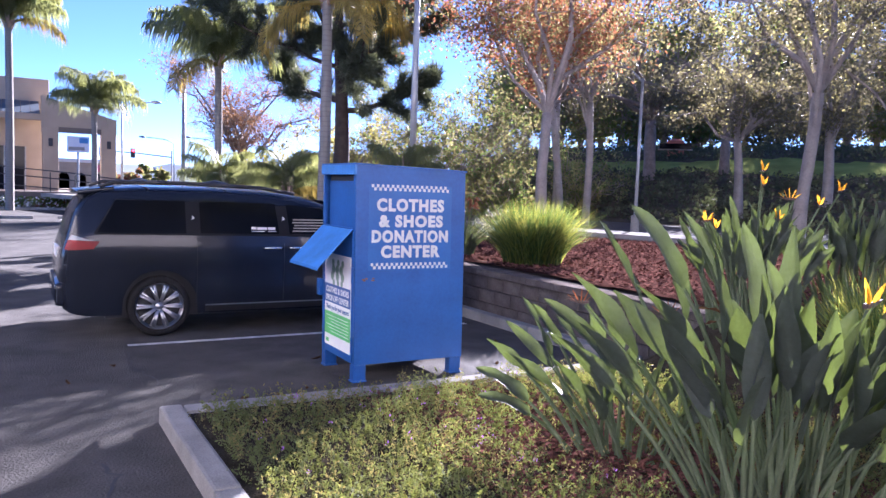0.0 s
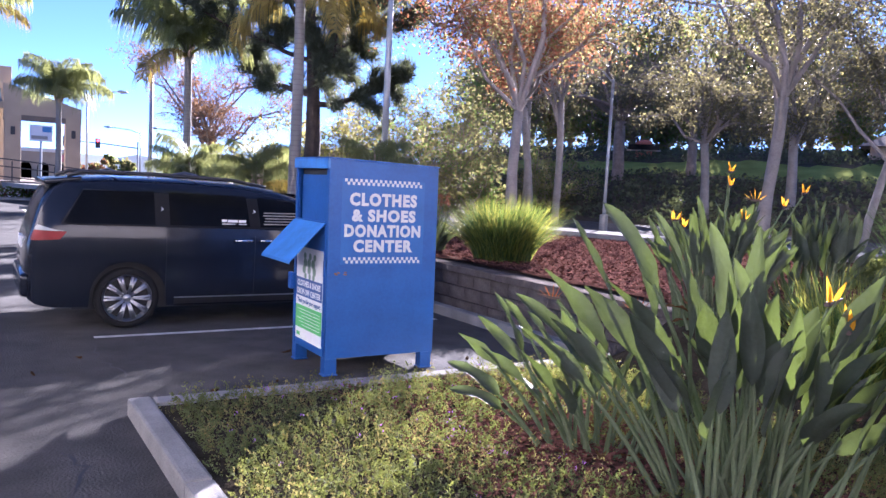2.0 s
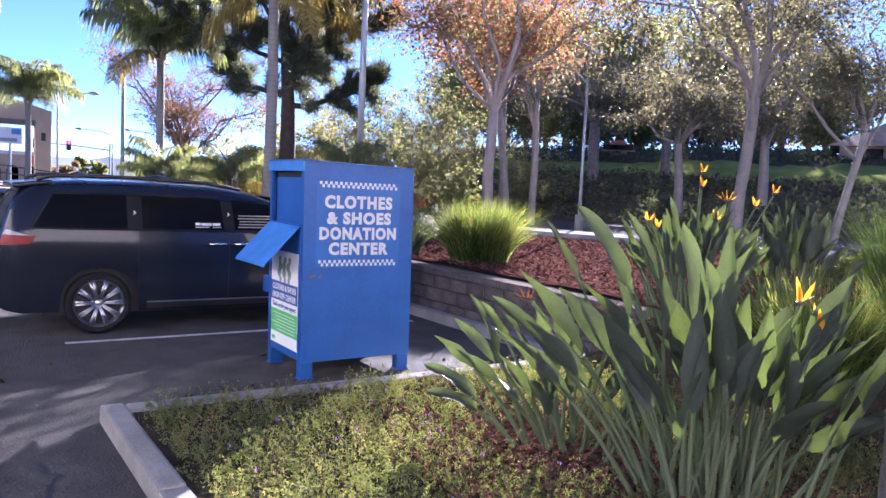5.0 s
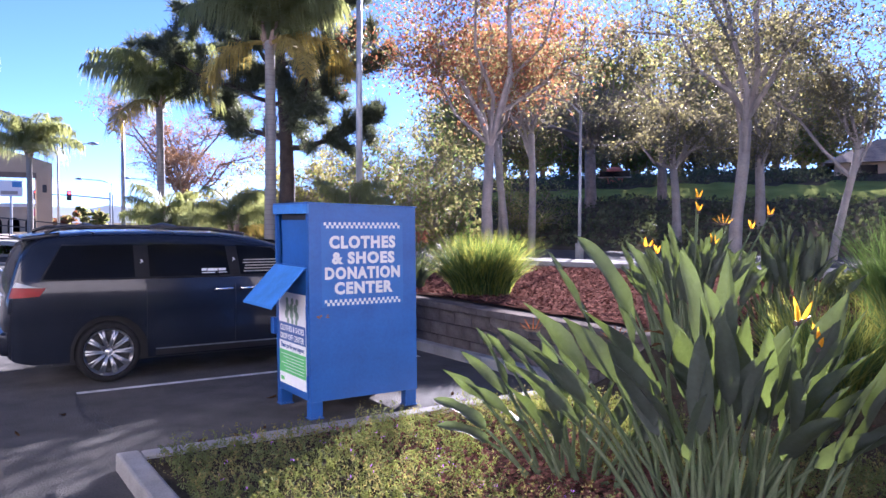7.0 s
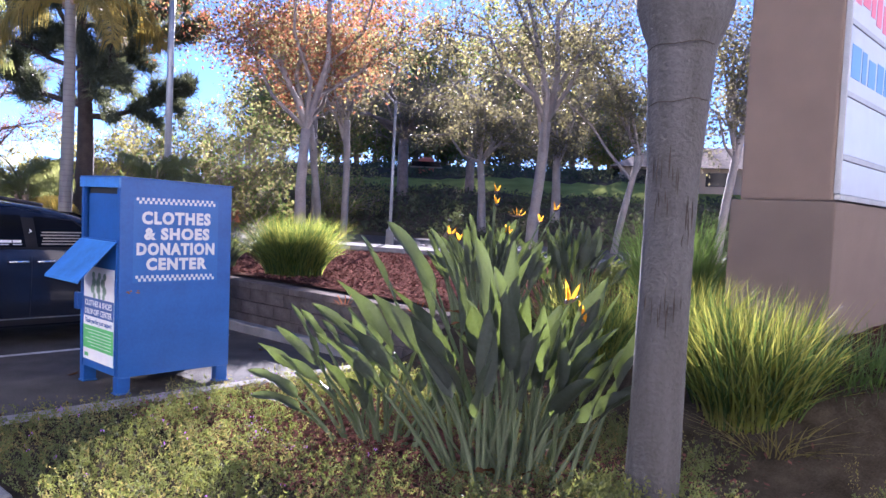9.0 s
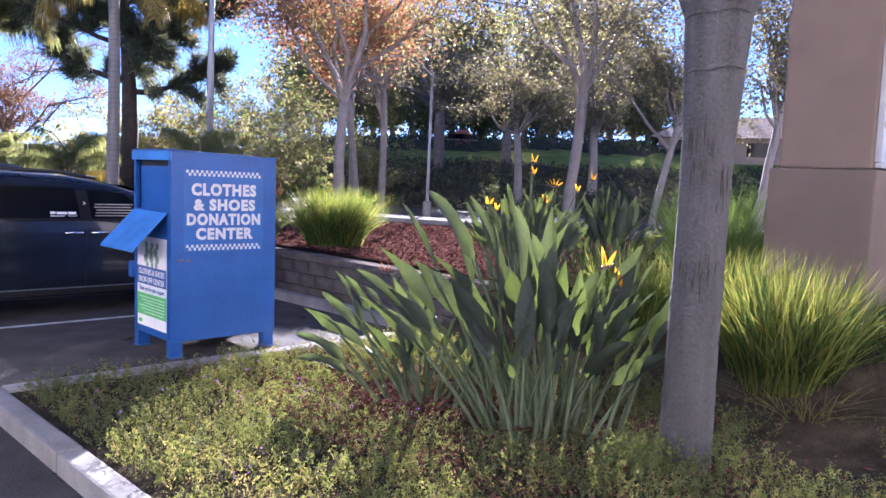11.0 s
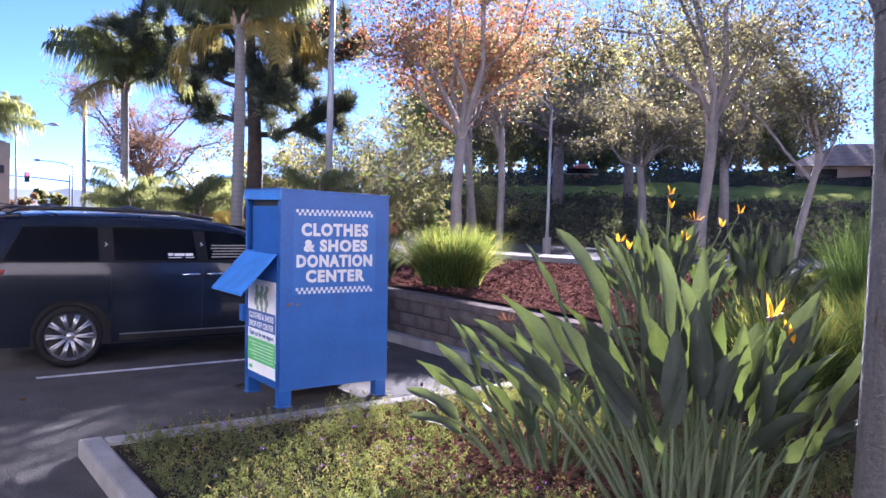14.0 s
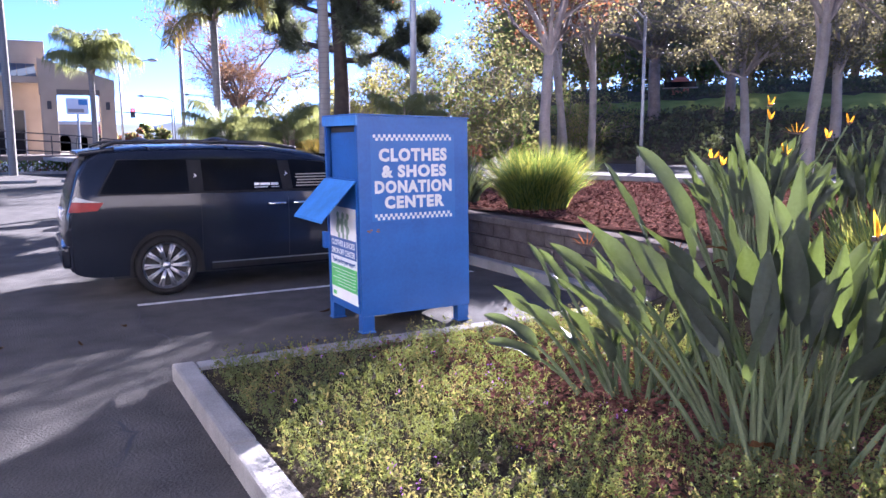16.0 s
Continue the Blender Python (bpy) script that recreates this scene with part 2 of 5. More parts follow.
def thing(name, label, category, group="", at=(0, 0, 0), kind=""):
    ob = new(name)
    ob.empty_display_size = 0.1
    ob.location = at
    return tagged(ob, label, category, group, kind)


def box(bm, lo, hi, bevel=0.0):
    c = [(a + b) / 2 for a, b in zip(lo, hi)]
    s = [abs(b - a) for a, b in zip(lo, hi)]
    r = bmesh.ops.create_cube(bm, size=1.0, matrix=Matrix.Translation(c) @ Matrix.Diagonal((*s, 1)))
    if bevel:
        edges = list({e for v in r["verts"] for e in v.link_edges})
        bmesh.ops.bevel(bm, geom=edges, offset=bevel, segments=2, affect="EDGES", profile=0.6)
    return bm


def a_box(lo, hi, bevel=0.0):
    return box(bmesh.new(), lo, hi, bevel)


def tube(bm, pts, radii, sides=8, cap=True):
    """A tapered, bent tube along pts."""
    pts = [Vector(p) for p in pts]
    rings = []
    ref = Vector((0.31, 0.17, 0.93))
    for i, p in enumerate(pts):
        d = (pts[min(i + 1, len(pts) - 1)] - pts[max(i - 1, 0)]).normalized()
        u = d.cross(ref if abs(d.dot(ref)) < 0.95 else Vector((1, 0, 0))).normalized()
        v = d.cross(u)
        rings.append([bm.verts.new(p + (u * math.cos(a) + v * math.sin(a)) * radii[i])
                      for a in [2 * math.pi * k / sides for k in range(sides)]])
    for a, b in zip(rings, rings[1:]):
        for k in range(sides):
            bm.faces.new((a[k], a[(k + 1) % sides], b[(k + 1) % sides], b[k]))
    if cap:
        bm.faces.new(rings[0][::-1])
        bm.faces.new(rings[-1])
    return bm


def a_tube(pts, radii, sides=8):
    if not hasattr(radii, "__len__"):
        radii = [radii] * len(pts)
    return tube(bmesh.new(), pts, radii, sides)


def quads(name, corners, material, parent=None, label=""):
    """One mesh of many loose four-cornered leaves; corners has the shape (n, 4, 3)."""
    n = len(corners)
    me = bpy.data.meshes.new(name)
    me.vertices.add(n * 4)
    me.vertices.foreach_set("co", np.asarray(corners, dtype=np.float32).ravel())
    me.loops.add(n * 4)
    me.loops.foreach_set("vertex_index", np.arange(n * 4, dtype=np.int32))
    me.polygons.add(n)
    me.polygons.foreach_set("loop_start", np.arange(0, n * 4, 4, dtype=np.int32))
    me.polygons.foreach_set("loop_total", np.full(n, 4, dtype=np.int32))
    me.update(calc_edges=True)
    me.validate()
    me.materials.append(material)
    ob = new(name, me)
    if parent is not None:
        ob.parent = parent
    if label:
        ob["label"] = label
    return ob


def leaf_quads(rng, centers, length, width, up=0.3, lie=1.0):
    """Small pointed leaves at the centres, turned every way."""
    n = len(centers)
    d = rng.normal(size=(n, 3))
    d[:, 2] = (d[:, 2] + up) * lie
    d /= np.linalg.norm(d, axis=1, keepdims=True)
    s = np.cross(d, rng.normal(size=(n, 3)) if lie == 1.0 else np.array([0.0, 0.0, 1.0]) + 0.3 * rng.normal(size=(n, 3)))
    s /= np.linalg.norm(s, axis=1, keepdims=True)
    k = rng.uniform(0.6, 1.4, size=(n, 1))
    l, w = d * length * k, s * width * k * 0.5
    return np.stack([centers - l * 0.5, centers + w, centers + l * 0.5, centers - w], axis=1)


def flat(name, pts, z, material, **tags):
    bm = bmesh.new()
    bm.faces.new([bm.verts.new((x, y, z)) for x, y in pts])
    return tagged(part(name, bm, material), **tags)


# ---- ground ----
def road_s(x, y):
    """Distance beyond the near edge of the upper street."""
    return (x - 10.5 - 0.35 * (10 - y)) * 0.944


def smooth01(v):
    v = min(max(v, 0.0), 1.0)
    return v * v * (3 - 2 * v)


def upper_z(x, y):
    s = road_s(x, y)
    fade = smooth01((1.9 * x + 4 - y) / 22)
    z = 0.68 + 0.02 * min(max(x - 3.5, 0), 5) / 5
    if s > 10:
        z += (min(s, 26) - 10) * 0.245 * fade + max(s - 26, 0) * 0.02 * fade
        z += 0.25 * fade * noise.noise((x * 0.11, y * 0.11, 3.0)) * min((s - 10) / 8, 1)
    return z


def grid_sheet(name, xs, ys, zf, material):
    bm = bmesh.new()
    rows = [[bm.verts.new((x, y, zf(x, y))) for x in xs] for y in ys]
    for a, b in zip(rows, rows[1:]):
        for k in range(len(xs) - 1):
            bm.faces.new((a[k], a[k + 1], b[k + 1], b[k]))
    return part(name, bm, material, smooth=True)


def steps(lo, hi, n, power=1.0):
    return [lo + (hi - lo) * (k / n) ** power for k in range(n + 1)]


ground = tagged(flat("ground", [(-1500, -1500), (1500, -1500), (1500, 1500), (-1500, 1500)], 0.0, M_ASPHALT),
                "grey asphalt of a parking lot with faint stains", "asphalt", kind="structure")
xs = [3.5 + v for v in (0, 0.6, 1.4, 2.4, 3.6, 5, 6.5)] + steps(11, 75, 60) + steps(80, 1400, 12, 1.6)
ys = steps(-1400, -60, 10, 0.6)[:-1] + steps(-60, 75, 70) + steps(85, 1400, 10, 1.6)
upper = tagged(grid_sheet("upper_ground", xs, ys, upper_z, M_SLOPE), "dark planted bank rising behind a street", "slope", kind="structure")
mulch = tagged(grid_sheet("mulch_bed", steps(3.5, 13.9, 40), steps(-9, 16, 80),
                          lambda x, y: (upper_z(x, y) + 0.015 + 0.03 * noise.noise((x * 2, y * 2, 0))) if road_s(x, y) < -0.7 else 0.60, M_MULCH),
               "raised bed of reddish bark mulch above a block wall", "mulch", kind="structure")
U = Vector((-0.331, 0.944, 0))       # along the street
N = Vector((0.944, 0.331, 0))        # across it
A0 = Vector((10.5, 10.0, 0))


def strip(name, s0, s1, a0, a1, z, material, **tags):
    p = [A0 + N * s + U * a for s, a in ((s0, a0), (s1, a0), (s1, a1), (s0, a1))]
    return flat(name, [(q.x, q.y) for q in p], z, material, **tags)


road = strip("road", 0.55, 10.0, -60, 60, 0.735, M_ASPHALT, label="grey asphalt street beyond the planting", category="road", kind="structure")
pk = bmesh.new()
for k in range(40):
    a = -50 + k * 2.5
    bmesh.ops.create_cube(pk, size=1.0, matrix=Matrix.Translation(A0 + N * -0.25 + U * a + Vector((0, 0, 0.74))) @
                          Matrix.Rotation(math.atan2(U.y, U.x), 4, "Z") @ Matrix.Diagonal((2.48, 1.5, 0.22, 1)))
pavement = tagged(part("pavement", pk, M_CONCRETE), "pale concrete sidewalk slabs along the street", "pavement", kind="structure")
lawn = tagged(grid_sheet("lawn", steps(18, 60, 60), steps(2, 55, 60),
                         lambda x, y: upper_z(x, y) + (0.05 if 19 + 1.5 * noise.noise((x * 0.5, y * 0.5, 4)) < road_s(x, y) < 23 + 2 * noise.noise((x * 0.3, y * 0.3, 1)) else -0.3), M_LAWN),
              "strip of grass on the bank, sunlight put into its colour", "grass", kind="structure")

# raised planting island in front of the bin
island = tagged(grid_sheet("island_soil", steps(-1.60, 3.62, 50), steps(-14.4, -0.70, 110),
                           lambda x, y: 0.085 + 0.03 * noise.noise((x * 1.5, y * 1.5, 5)) + 0.55 * smooth01((x - 2.2) / 1.4) * smooth01((-y - 0.55) / 0.6), M_SOIL),
                "dark soil of a kerbed planting island", "soil", kind="structure")


# ---- kerbs ----
def kerb_run(name, p0, p1, width, height, piece=1.8, label="", z0=0.0):
    p0, p1 = Vector((*p0, 0)), Vector((*p1, 0))
    d = p1 - p0
    n = max(1, round(d.length / piece))
    ang = math.atan2(d.y, d.x)
    bm = bmesh.new()
    for k in range(n):
        lo, hi = d.length * k / n + 0.004, d.length * (k + 1) / n - 0.004
        sub = bmesh.new()
        box(sub, (lo, 0, z0 - 0.1), (hi, width, height), 0.022)
        for v in sub.verts:
            v.co.z += 0.004 * noise.noise((v.co.x * 3 + k, v.co.y * 9, 2))
        me = bpy.data.meshes.new("tmp")
        sub.to_mesh(me)
        sub.free()
        bm.from_mesh(me)
        bpy.data.meshes.remove(me)
    for v in bm.verts:
        v.co = Matrix.Rotation(ang, 3, "Z") @ v.co + p0
    return tagged(part(name, bm, M_CONCRETE), label, "kerb", kind="structure")


kerb_run("kerb_left", (-1.60, -14.4), (-1.60, -0.52), 0.16, 0.125, label="pale concrete kerb edging the planting island")
kerb_run("kerb_back", (-1.596, -0.70), (2.6, -0.70), 0.16, 0.12, label="concrete kerb between island and parking bay")
kerb_run("kerb_wall", (2.85, -0.55), (2.85, 16), -0.16, 0.13, label="concrete kerb along the foot of a block wall")
flat("parking_line", [(-1.62, 2.28), (2.6, 2.28), (2.6, 2.38), (-1.62, 2.38)], 0.004, M_STRIPE, label="worn white parking bay line", category="road marking", kind="structure")


# ---- donation bin ----
def lean(ob):
    """The bin stands slightly racked: its top leans over."""
    for v in ob.data.vertices:
        h = v.co.z - 0.14
        v.co.x -= 0.008 * h
        v.co.y += 0.012 * h
        v.co.z -= 0.022 * v.co.x * smooth01((v.co.z - 1.82) / 0.1)
    return ob


def text_mesh(name, body, size, m, material, parent, width=None, bold=0.0, depth=0.0015):
    """Raised lettering in the built-in font, scaled to a width."""
    cu = bpy.data.curves.new(name, "FONT")
    cu.body, cu.size, cu.align_x, cu.offset, cu.extrude, cu.resolution_u = body, size, "CENTER", bold, depth, 3
    cu.space_character = 1.0 + bold * 22
    tmp = bpy.data.objects.new(name, cu)
    scene.collection.objects.link(tmp)
    dg = bpy.context.evaluated_depsgraph_get()
    me = bpy.data.meshes.new_from_object(tmp.evaluated_get(dg))
    bpy.data.objects.remove(tmp)
    bpy.data.curves.remove(cu)
    xs_ = [v.co.x for v in me.vertices]
    k = width / (max(xs_) - min(xs_)) if width else 1.0
    mid = (max(xs_) + min(xs_)) / 2
    for v in me.vertices:
        v.co.x = (v.co.x - mid) * k
        v.co = m @ v.co
    me.materials.clear()
    me.materials.append(material)
    ob = new(name, me)
    ob.parent = parent
    return ob


BW, BD, B0, B1 = 1.135, 0.82, 0.158, 1.975
bin_ = thing("donation_bin", "blue steel clothes donation bin with an open flap on asphalt", "donation bin")
# shell of panels, with a recessed chute in its end
lean(part("front_panel", a_box((0.0, 0.0, B0), (BW, 0.012, B1), 0.004), M_BLUE, bin_))
lean(part("back_panel", a_box((0.0, BD - 0.012, B0), (BW, BD, B1), 0.004), M_BLUE, bin_))
lean(part("end_panel", a_box((BW - 0.012, 0.0125, B0), (BW, BD - 0.0125, B1), 0.003), M_BLUE, bin_))
lean(part("floor_panel", a_box((0.012, 0.0125, B0), (BW - 0.0125, BD - 0.0125, B0 + 0.012)), M_BLUE, bin_))
lean(part("corner_post", a_box((0.0, 0.0125, B0), (0.03, 0.045, B1 - 0.005)), M_BLUE, bin_))
lean(part("corner_post", a_box((0.0, BD - 0.045, B0), (0.03, BD - 0.0125, B1 - 0.005)), M_BLUE, bin_))
lean(part("roof", a_box((-0.012, -0.012, B1 - 0.004), (BW + 0.012, BD + 0.012, B1 + 0.012), 0.004), M_BLUE, bin_))
lean(part("hood", box(a_box((-0.018, -0.006, B1 - 0.088), (0.006, BD + 0.006, B1 - 0.005), 0.004), (-0.02, 0.0, B1 - 0.092), (0.0, BD, B1 - 0.084), 0.002), M_BLUE_L, bin_, "paler blue hood strip"))
lean(part("chute_back", a_box((0.05, 0.046, 1.36), (0.062, BD - 0.046, B1 - 0.15), 0.003), M_BLUE, bin_))
# black strip stands in for the shade inside the slot
lean(part("chute_slot", a_box((0.058, 0.046, B1 - 0.149), (0.07, BD - 0.046, B1 - 0.06)), M_BLACK, bin_, "black strip for the shade in the slot above the chute panel"))
lean(part("rim_flange", a_box((-0.004, 0.03, 1.80), (0.012, 0.05, 1.87)), M_BLUE, bin_))
# flap: a bent plate hinged below the chute
fl = bmesh.new()
pts = [(0.0, 1.392), (-0.02, 1.385), (-0.335, 1.052), (-0.345, 1.03)]
for y0, y1 in ((0.05, BD - 0.02),):
    top = [[fl.verts.new((x, y, z)) for y in (y0, y1)] for x, z in pts]
    low = [[fl.verts.new((x + 0.006, y, z - 0.006)) for y in (y0, y1)] for x, z in pts]
    for a, b in zip(top, top[1:]):
        fl.faces.new((a[0], a[1], b[1], b[0]))
    for a, b in zip(low, low[1:]):
        fl.faces.new((a[1], a[0], b[0], b[1]))
    for k in (0, 1):
        for i in range(3):
            fl.faces.new((top[i][k], top[i + 1][k], low[i + 1][k], low[i][k]))
    fl.faces.new((top[0][0], top[0][1], low[0][1], low[0][0]))
    fl.faces.new((top[3][1], top[3][0], low[3][0], low[3][1]))
bmesh.ops.recalc_face_normals(fl, faces=fl.faces)
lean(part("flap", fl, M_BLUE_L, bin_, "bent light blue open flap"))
lean(part("flap_hinge", a_tube([(-0.004, 0.06, 1.395), (-0.004, BD - 0.04, 1.395)], 0.008, 8), M_BLUE, bin_))
# end door
door = lean(part("door", a_box((0.002, 0.05, B0 + 0.01), (0.016, BD - 0.05, 1.36), 0.004), M_BLUE, bin_))
for y in (0.046, BD - 0.066):
    lean(part("door_edge", a_box((-0.006, y, B0 + 0.02), (0.004, y + 0.02, 1.36), 0.002), M_BLUE, door))
for z in (0.34, 0.98):
    lean(part("hinge", a_tube([(-0.012, 0.035, z - 0.07), (-0.012, 0.035, z + 0.07)], 0.012, 8), M_BLUE, bin_))
lean(part("lock_box", a_box((-0.05, BD - 0.05, 0.70), (0.0, BD + 0.03, 0.86), 0.008), M_BLUE, bin_))
for x, y in ((0.0, 0.0), (BW - 0.13, 0.0), (0.0, BD - 0.1), (BW - 0.13, BD - 0.1)):
    lean(part("leg", box(a_box((x, y + 0.004, 0.012), (x + 0.12, y + 0.096, B0 - 0.001), 0.005), (x - 0.01, y - 0.004, 0.0), (x + 0.13, y + 0.104, 0.012), 0.003), M_BLUE, bin_))
# front decal, lettering and chequered bands
lean(part("decal", a_box((0.125, -0.0015, 1.02), (0.985, -0.0005, 1.80)), M_BLUE_D, bin_, "slightly paler blue vinyl sheet"))
FRONT = Matrix(((1, 0, 0, 0), (0, 0, -1, 0), (0, 1, 0, 0), (0, 0, 0, 1)))
for word, x0, x1, z0, z1 in (("CLOTHES", 0.203, 0.902, 1.556, 1.688), ("& SHOES", 0.227, 0.892, 1.412, 1.538),
                             ("DONATION", 0.156, 0.950, 1.270, 1.398), ("CENTER", 0.250, 0.868, 1.130, 1.258)):
    m = Matrix.Translation(((x0 + x1) / 2, -0.003, z0 + 0.012)) @ FRONT
    lean(text_mesh("lettering", word, (z1 - z0 - 0.022) / 0.73, m, M_LETTER, bin_, x1 - x0, 0.0075))
for zb, x0, x1 in ((1.748, 0.150, 0.951), (1.032, 0.151, 0.951)):
    band = lean(part("chequered_band", a_box((x0, -0.0022, zb), (x1, -0.0016, zb + 0.056)), M_BLUE_D, bin_))
    n = 32
    w = (x1 - x0) / n
    for k in range(n):
        z = zb + (0.028 if k % 2 == 0 else 0.0)
        lean(part("white_square", a_box((x0 + k * w, -0.0045, z), (x0 + (k + 0.98) * w, -0.0023, z + 0.0275)), M_LETTER, band))
# end sign
sign = lean(part("end_sign", a_box((-0.003, 0.09, 0.235), (0.0015, 0.735, 1.13)), M_WHITE, bin_, "white printed sign sheet"))
END = Matrix(((0, 0, -1, 0), (-1, 0, 0, 0), (0, 1, 0, 0), (0, 0, 0, 1)))


def end_bar(y0, y1, z0, z1, material, x=-0.005):
    return lean(part("print", a_box((x, y0, z0), (-0.0032, y1, z1)), material, sign))


end_bar(0.092, 0.733, 0.655, 0.835, M_NAVY_S)
end_bar(0.092, 0.733, 0.345, 0.565, M_GREEN_S)
for line, z in (("CLOTHES & SHOES", 0.756), ("DROP-OFF CENTER", 0.675)):
    lean(text_mesh("print_lettering", line, 0.078, Matrix.Translation((-0.0065, 0.41, z)) @ END, M_WHITE, sign, 0.57, 0.001, 0.0008))
lean(text_mesh("print_lettering", "Thank you for your support", 0.06, Matrix.Translation((-0.005, 0.41, 0.592)) @ END, M_NAVY_S, sign, 0.57, 0.001, 0.0008))
for k in range(3):
    y = 0.30 + 0.11 * k
    bmm = bmesh.new()
    for dz, r in ((0.86, 0.03), (0.92, 0.042), (0.985, 0.045), (1.05, 0.034)):
        bmesh.ops.create_circle(bmm, cap_ends=True, segments=14, radius=r,
                                matrix=Matrix.Translation((-0.0045 - 0.0003 * k - 0.0001 * dz, y + 0.02 * math.sin(dz * 40 + k), dz)) @ Matrix.Rotation(radians(90), 4, "Y"))
    lean(part("print", bmm, M_GREY_S, sign))
for k in range(6):
    end_bar(0.13, 0.69 - 0.06 * (k % 3), 0.525 - 0.03 * k, 0.53 - 0.03 * k, M_WHITE, -0.0058)
end_bar(0.62, 0.70, 0.265, 0.30, M_GREEN_S)
rs = bmesh.new()
rr = random.Random(4)
for k in range(7):
    x, z = 0.06 + 0.13 * rr.random(), 0.92 + 0.03 * rr.random()
    w = 0.008 + 0.02 * rr.random()
    box(rs, (x, -0.0012 - 0.0001 * k, z), (x + w, -0.0002, z + 0.008 + 0.008 * rr.random()))
    lean(part("rust_patch", rs, M_RUST, bin_, "brown rust scrape"))
    rs = bmesh.new()


# ---- minivan ----
van = thing("minivan", "dark blue minivan parked nose to the wall", "car", at=(-2.33, 2.69, 0.0))
VW = 1.90


def lerp_table(tab, x):
    for (x0, *a), (x1, *b) in zip(tab, tab[1:]):
        if x <= x1:
            k = (x - x0) / (x1 - x0) if x1 > x0 else 0
            k = min(max(k, 0), 1)
            return [p + (q - p) * k for p, q in zip(a, b)]
    return list(tab[-1][1:])


# station: x, floor z, belt z, roof z, inset at the roof, inset of the side (plan curve)
VAN_TAB = [(0.0, 0.42, 0.80, 0.90, 0.10, 0.24), (0.04, 0.34, 0.92, 1.02, 0.10, 0.15), (0.10, 0.30, 1.02, 1.22, 0.16, 0.09),
           (0.18, 0.28, 1.10, 1.45, 0.19, 0.05), (0.30, 0.26, 1.13, 1.63, 0.21, 0.03), (0.46, 0.26, 1.14, 1.70, 0.22, 0.015), (0.9, 0.26, 1.14, 1.73, 0.22, 0.0),
           (1.7, 0.25, 1.13, 1.735, 0.22, 0.0), (2.4, 0.25, 1.12, 1.71, 0.22, 0.0), (2.9, 0.25, 1.11, 1.65, 0.23, 0.0),
           (3.25, 0.25, 1.10, 1.55, 0.24, 0.0), (3.7, 0.25, 1.08, 1.32, 0.22, 0.01), (4.1, 0.25, 1.05, 1.12, 0.15, 0.03),
           (4.5, 0.26, 0.95, 1.02, 0.14, 0.09), (4.75, 0.28, 0.82, 0.90, 0.14, 0.18), (4.90, 0.30, 0.66, 0.74, 0.14, 0.30), (4.95, 0.40, 0.52, 0.58, 0.12, 0.42)]
AX = (1.10, 4.02)
WR = 0.345


def van_side(x, z):
    """How far the flank lies in from the widest plane at that place."""
    fz, bz, rz, ri, pi_ = lerp_table(VAN_TAB, x)
    if z <= bz:
        k = (z - fz) / max(bz - fz, 0.01)
        return pi_ + 0.05 * (1 - k) ** 2 + 0.025 * max(0, (k - 0.72) / 0.28) ** 1.5 + (0.016 if 0.45 < k < 0.52 else 0.0)
    k = (z - bz) / max(rz - bz, 0.01)
    return pi_ + 0.025 + (ri - 0.06) * k + 0.06 * k ** 6


stations = sorted(set([t[0] for t in VAN_TAB] + [0.6, 1.3, 1.5, 2.05, 2.65] + [a + WR * 1.22 * math.cos(k * math.pi / 12) for a in AX for k in range(13)]))
vb = bmesh.new()
secs = []
for x in stations:
    fz, bz, rz, ri, pi_ = lerp_table(VAN_TAB, x)
    z0 = fz
    for a in AX:
        d = abs(x - a)
        if d < WR * 1.22:
            z0 = max(z0, 0.34 + math.sqrt(max((WR * 1.22) ** 2 - d * d, 0)))
    prof = []
    for k in range(9):
        z = z0 + (bz - z0) * k / 8
        prof.append((van_side(x, z), z))
    for k in (0.2, 0.4, 0.6, 0.8, 0.93):
        z = bz + (rz - bz) * k
        prof.append((van_side(x, z), z))
    prof.append((van_side(x, rz) + 0.03, rz))
    prof.append((van_side(x, rz) + 0.25, rz + 0.02))
    prof.append((VW / 2, rz + 0.035))
    near = [(y, z) for y, z in prof]
    far = [(VW - y, z) for y, z in prof[:-1]][::-1]
    secs.append([vb.verts.new((x, y, z)) for y, z in near + far])
for a, b in zip(secs, secs[1:]):
    for k in range(len(a) - 1):
        vb.faces.new((a[k], b[k], b[k + 1], a[k + 1]))
vb.faces.new(secs[0][::-1])
vb.faces.new(secs[-1])
bmesh.ops.recalc_face_normals(vb, faces=vb.faces)
part("body", vb, M_CAR, van, smooth=True)


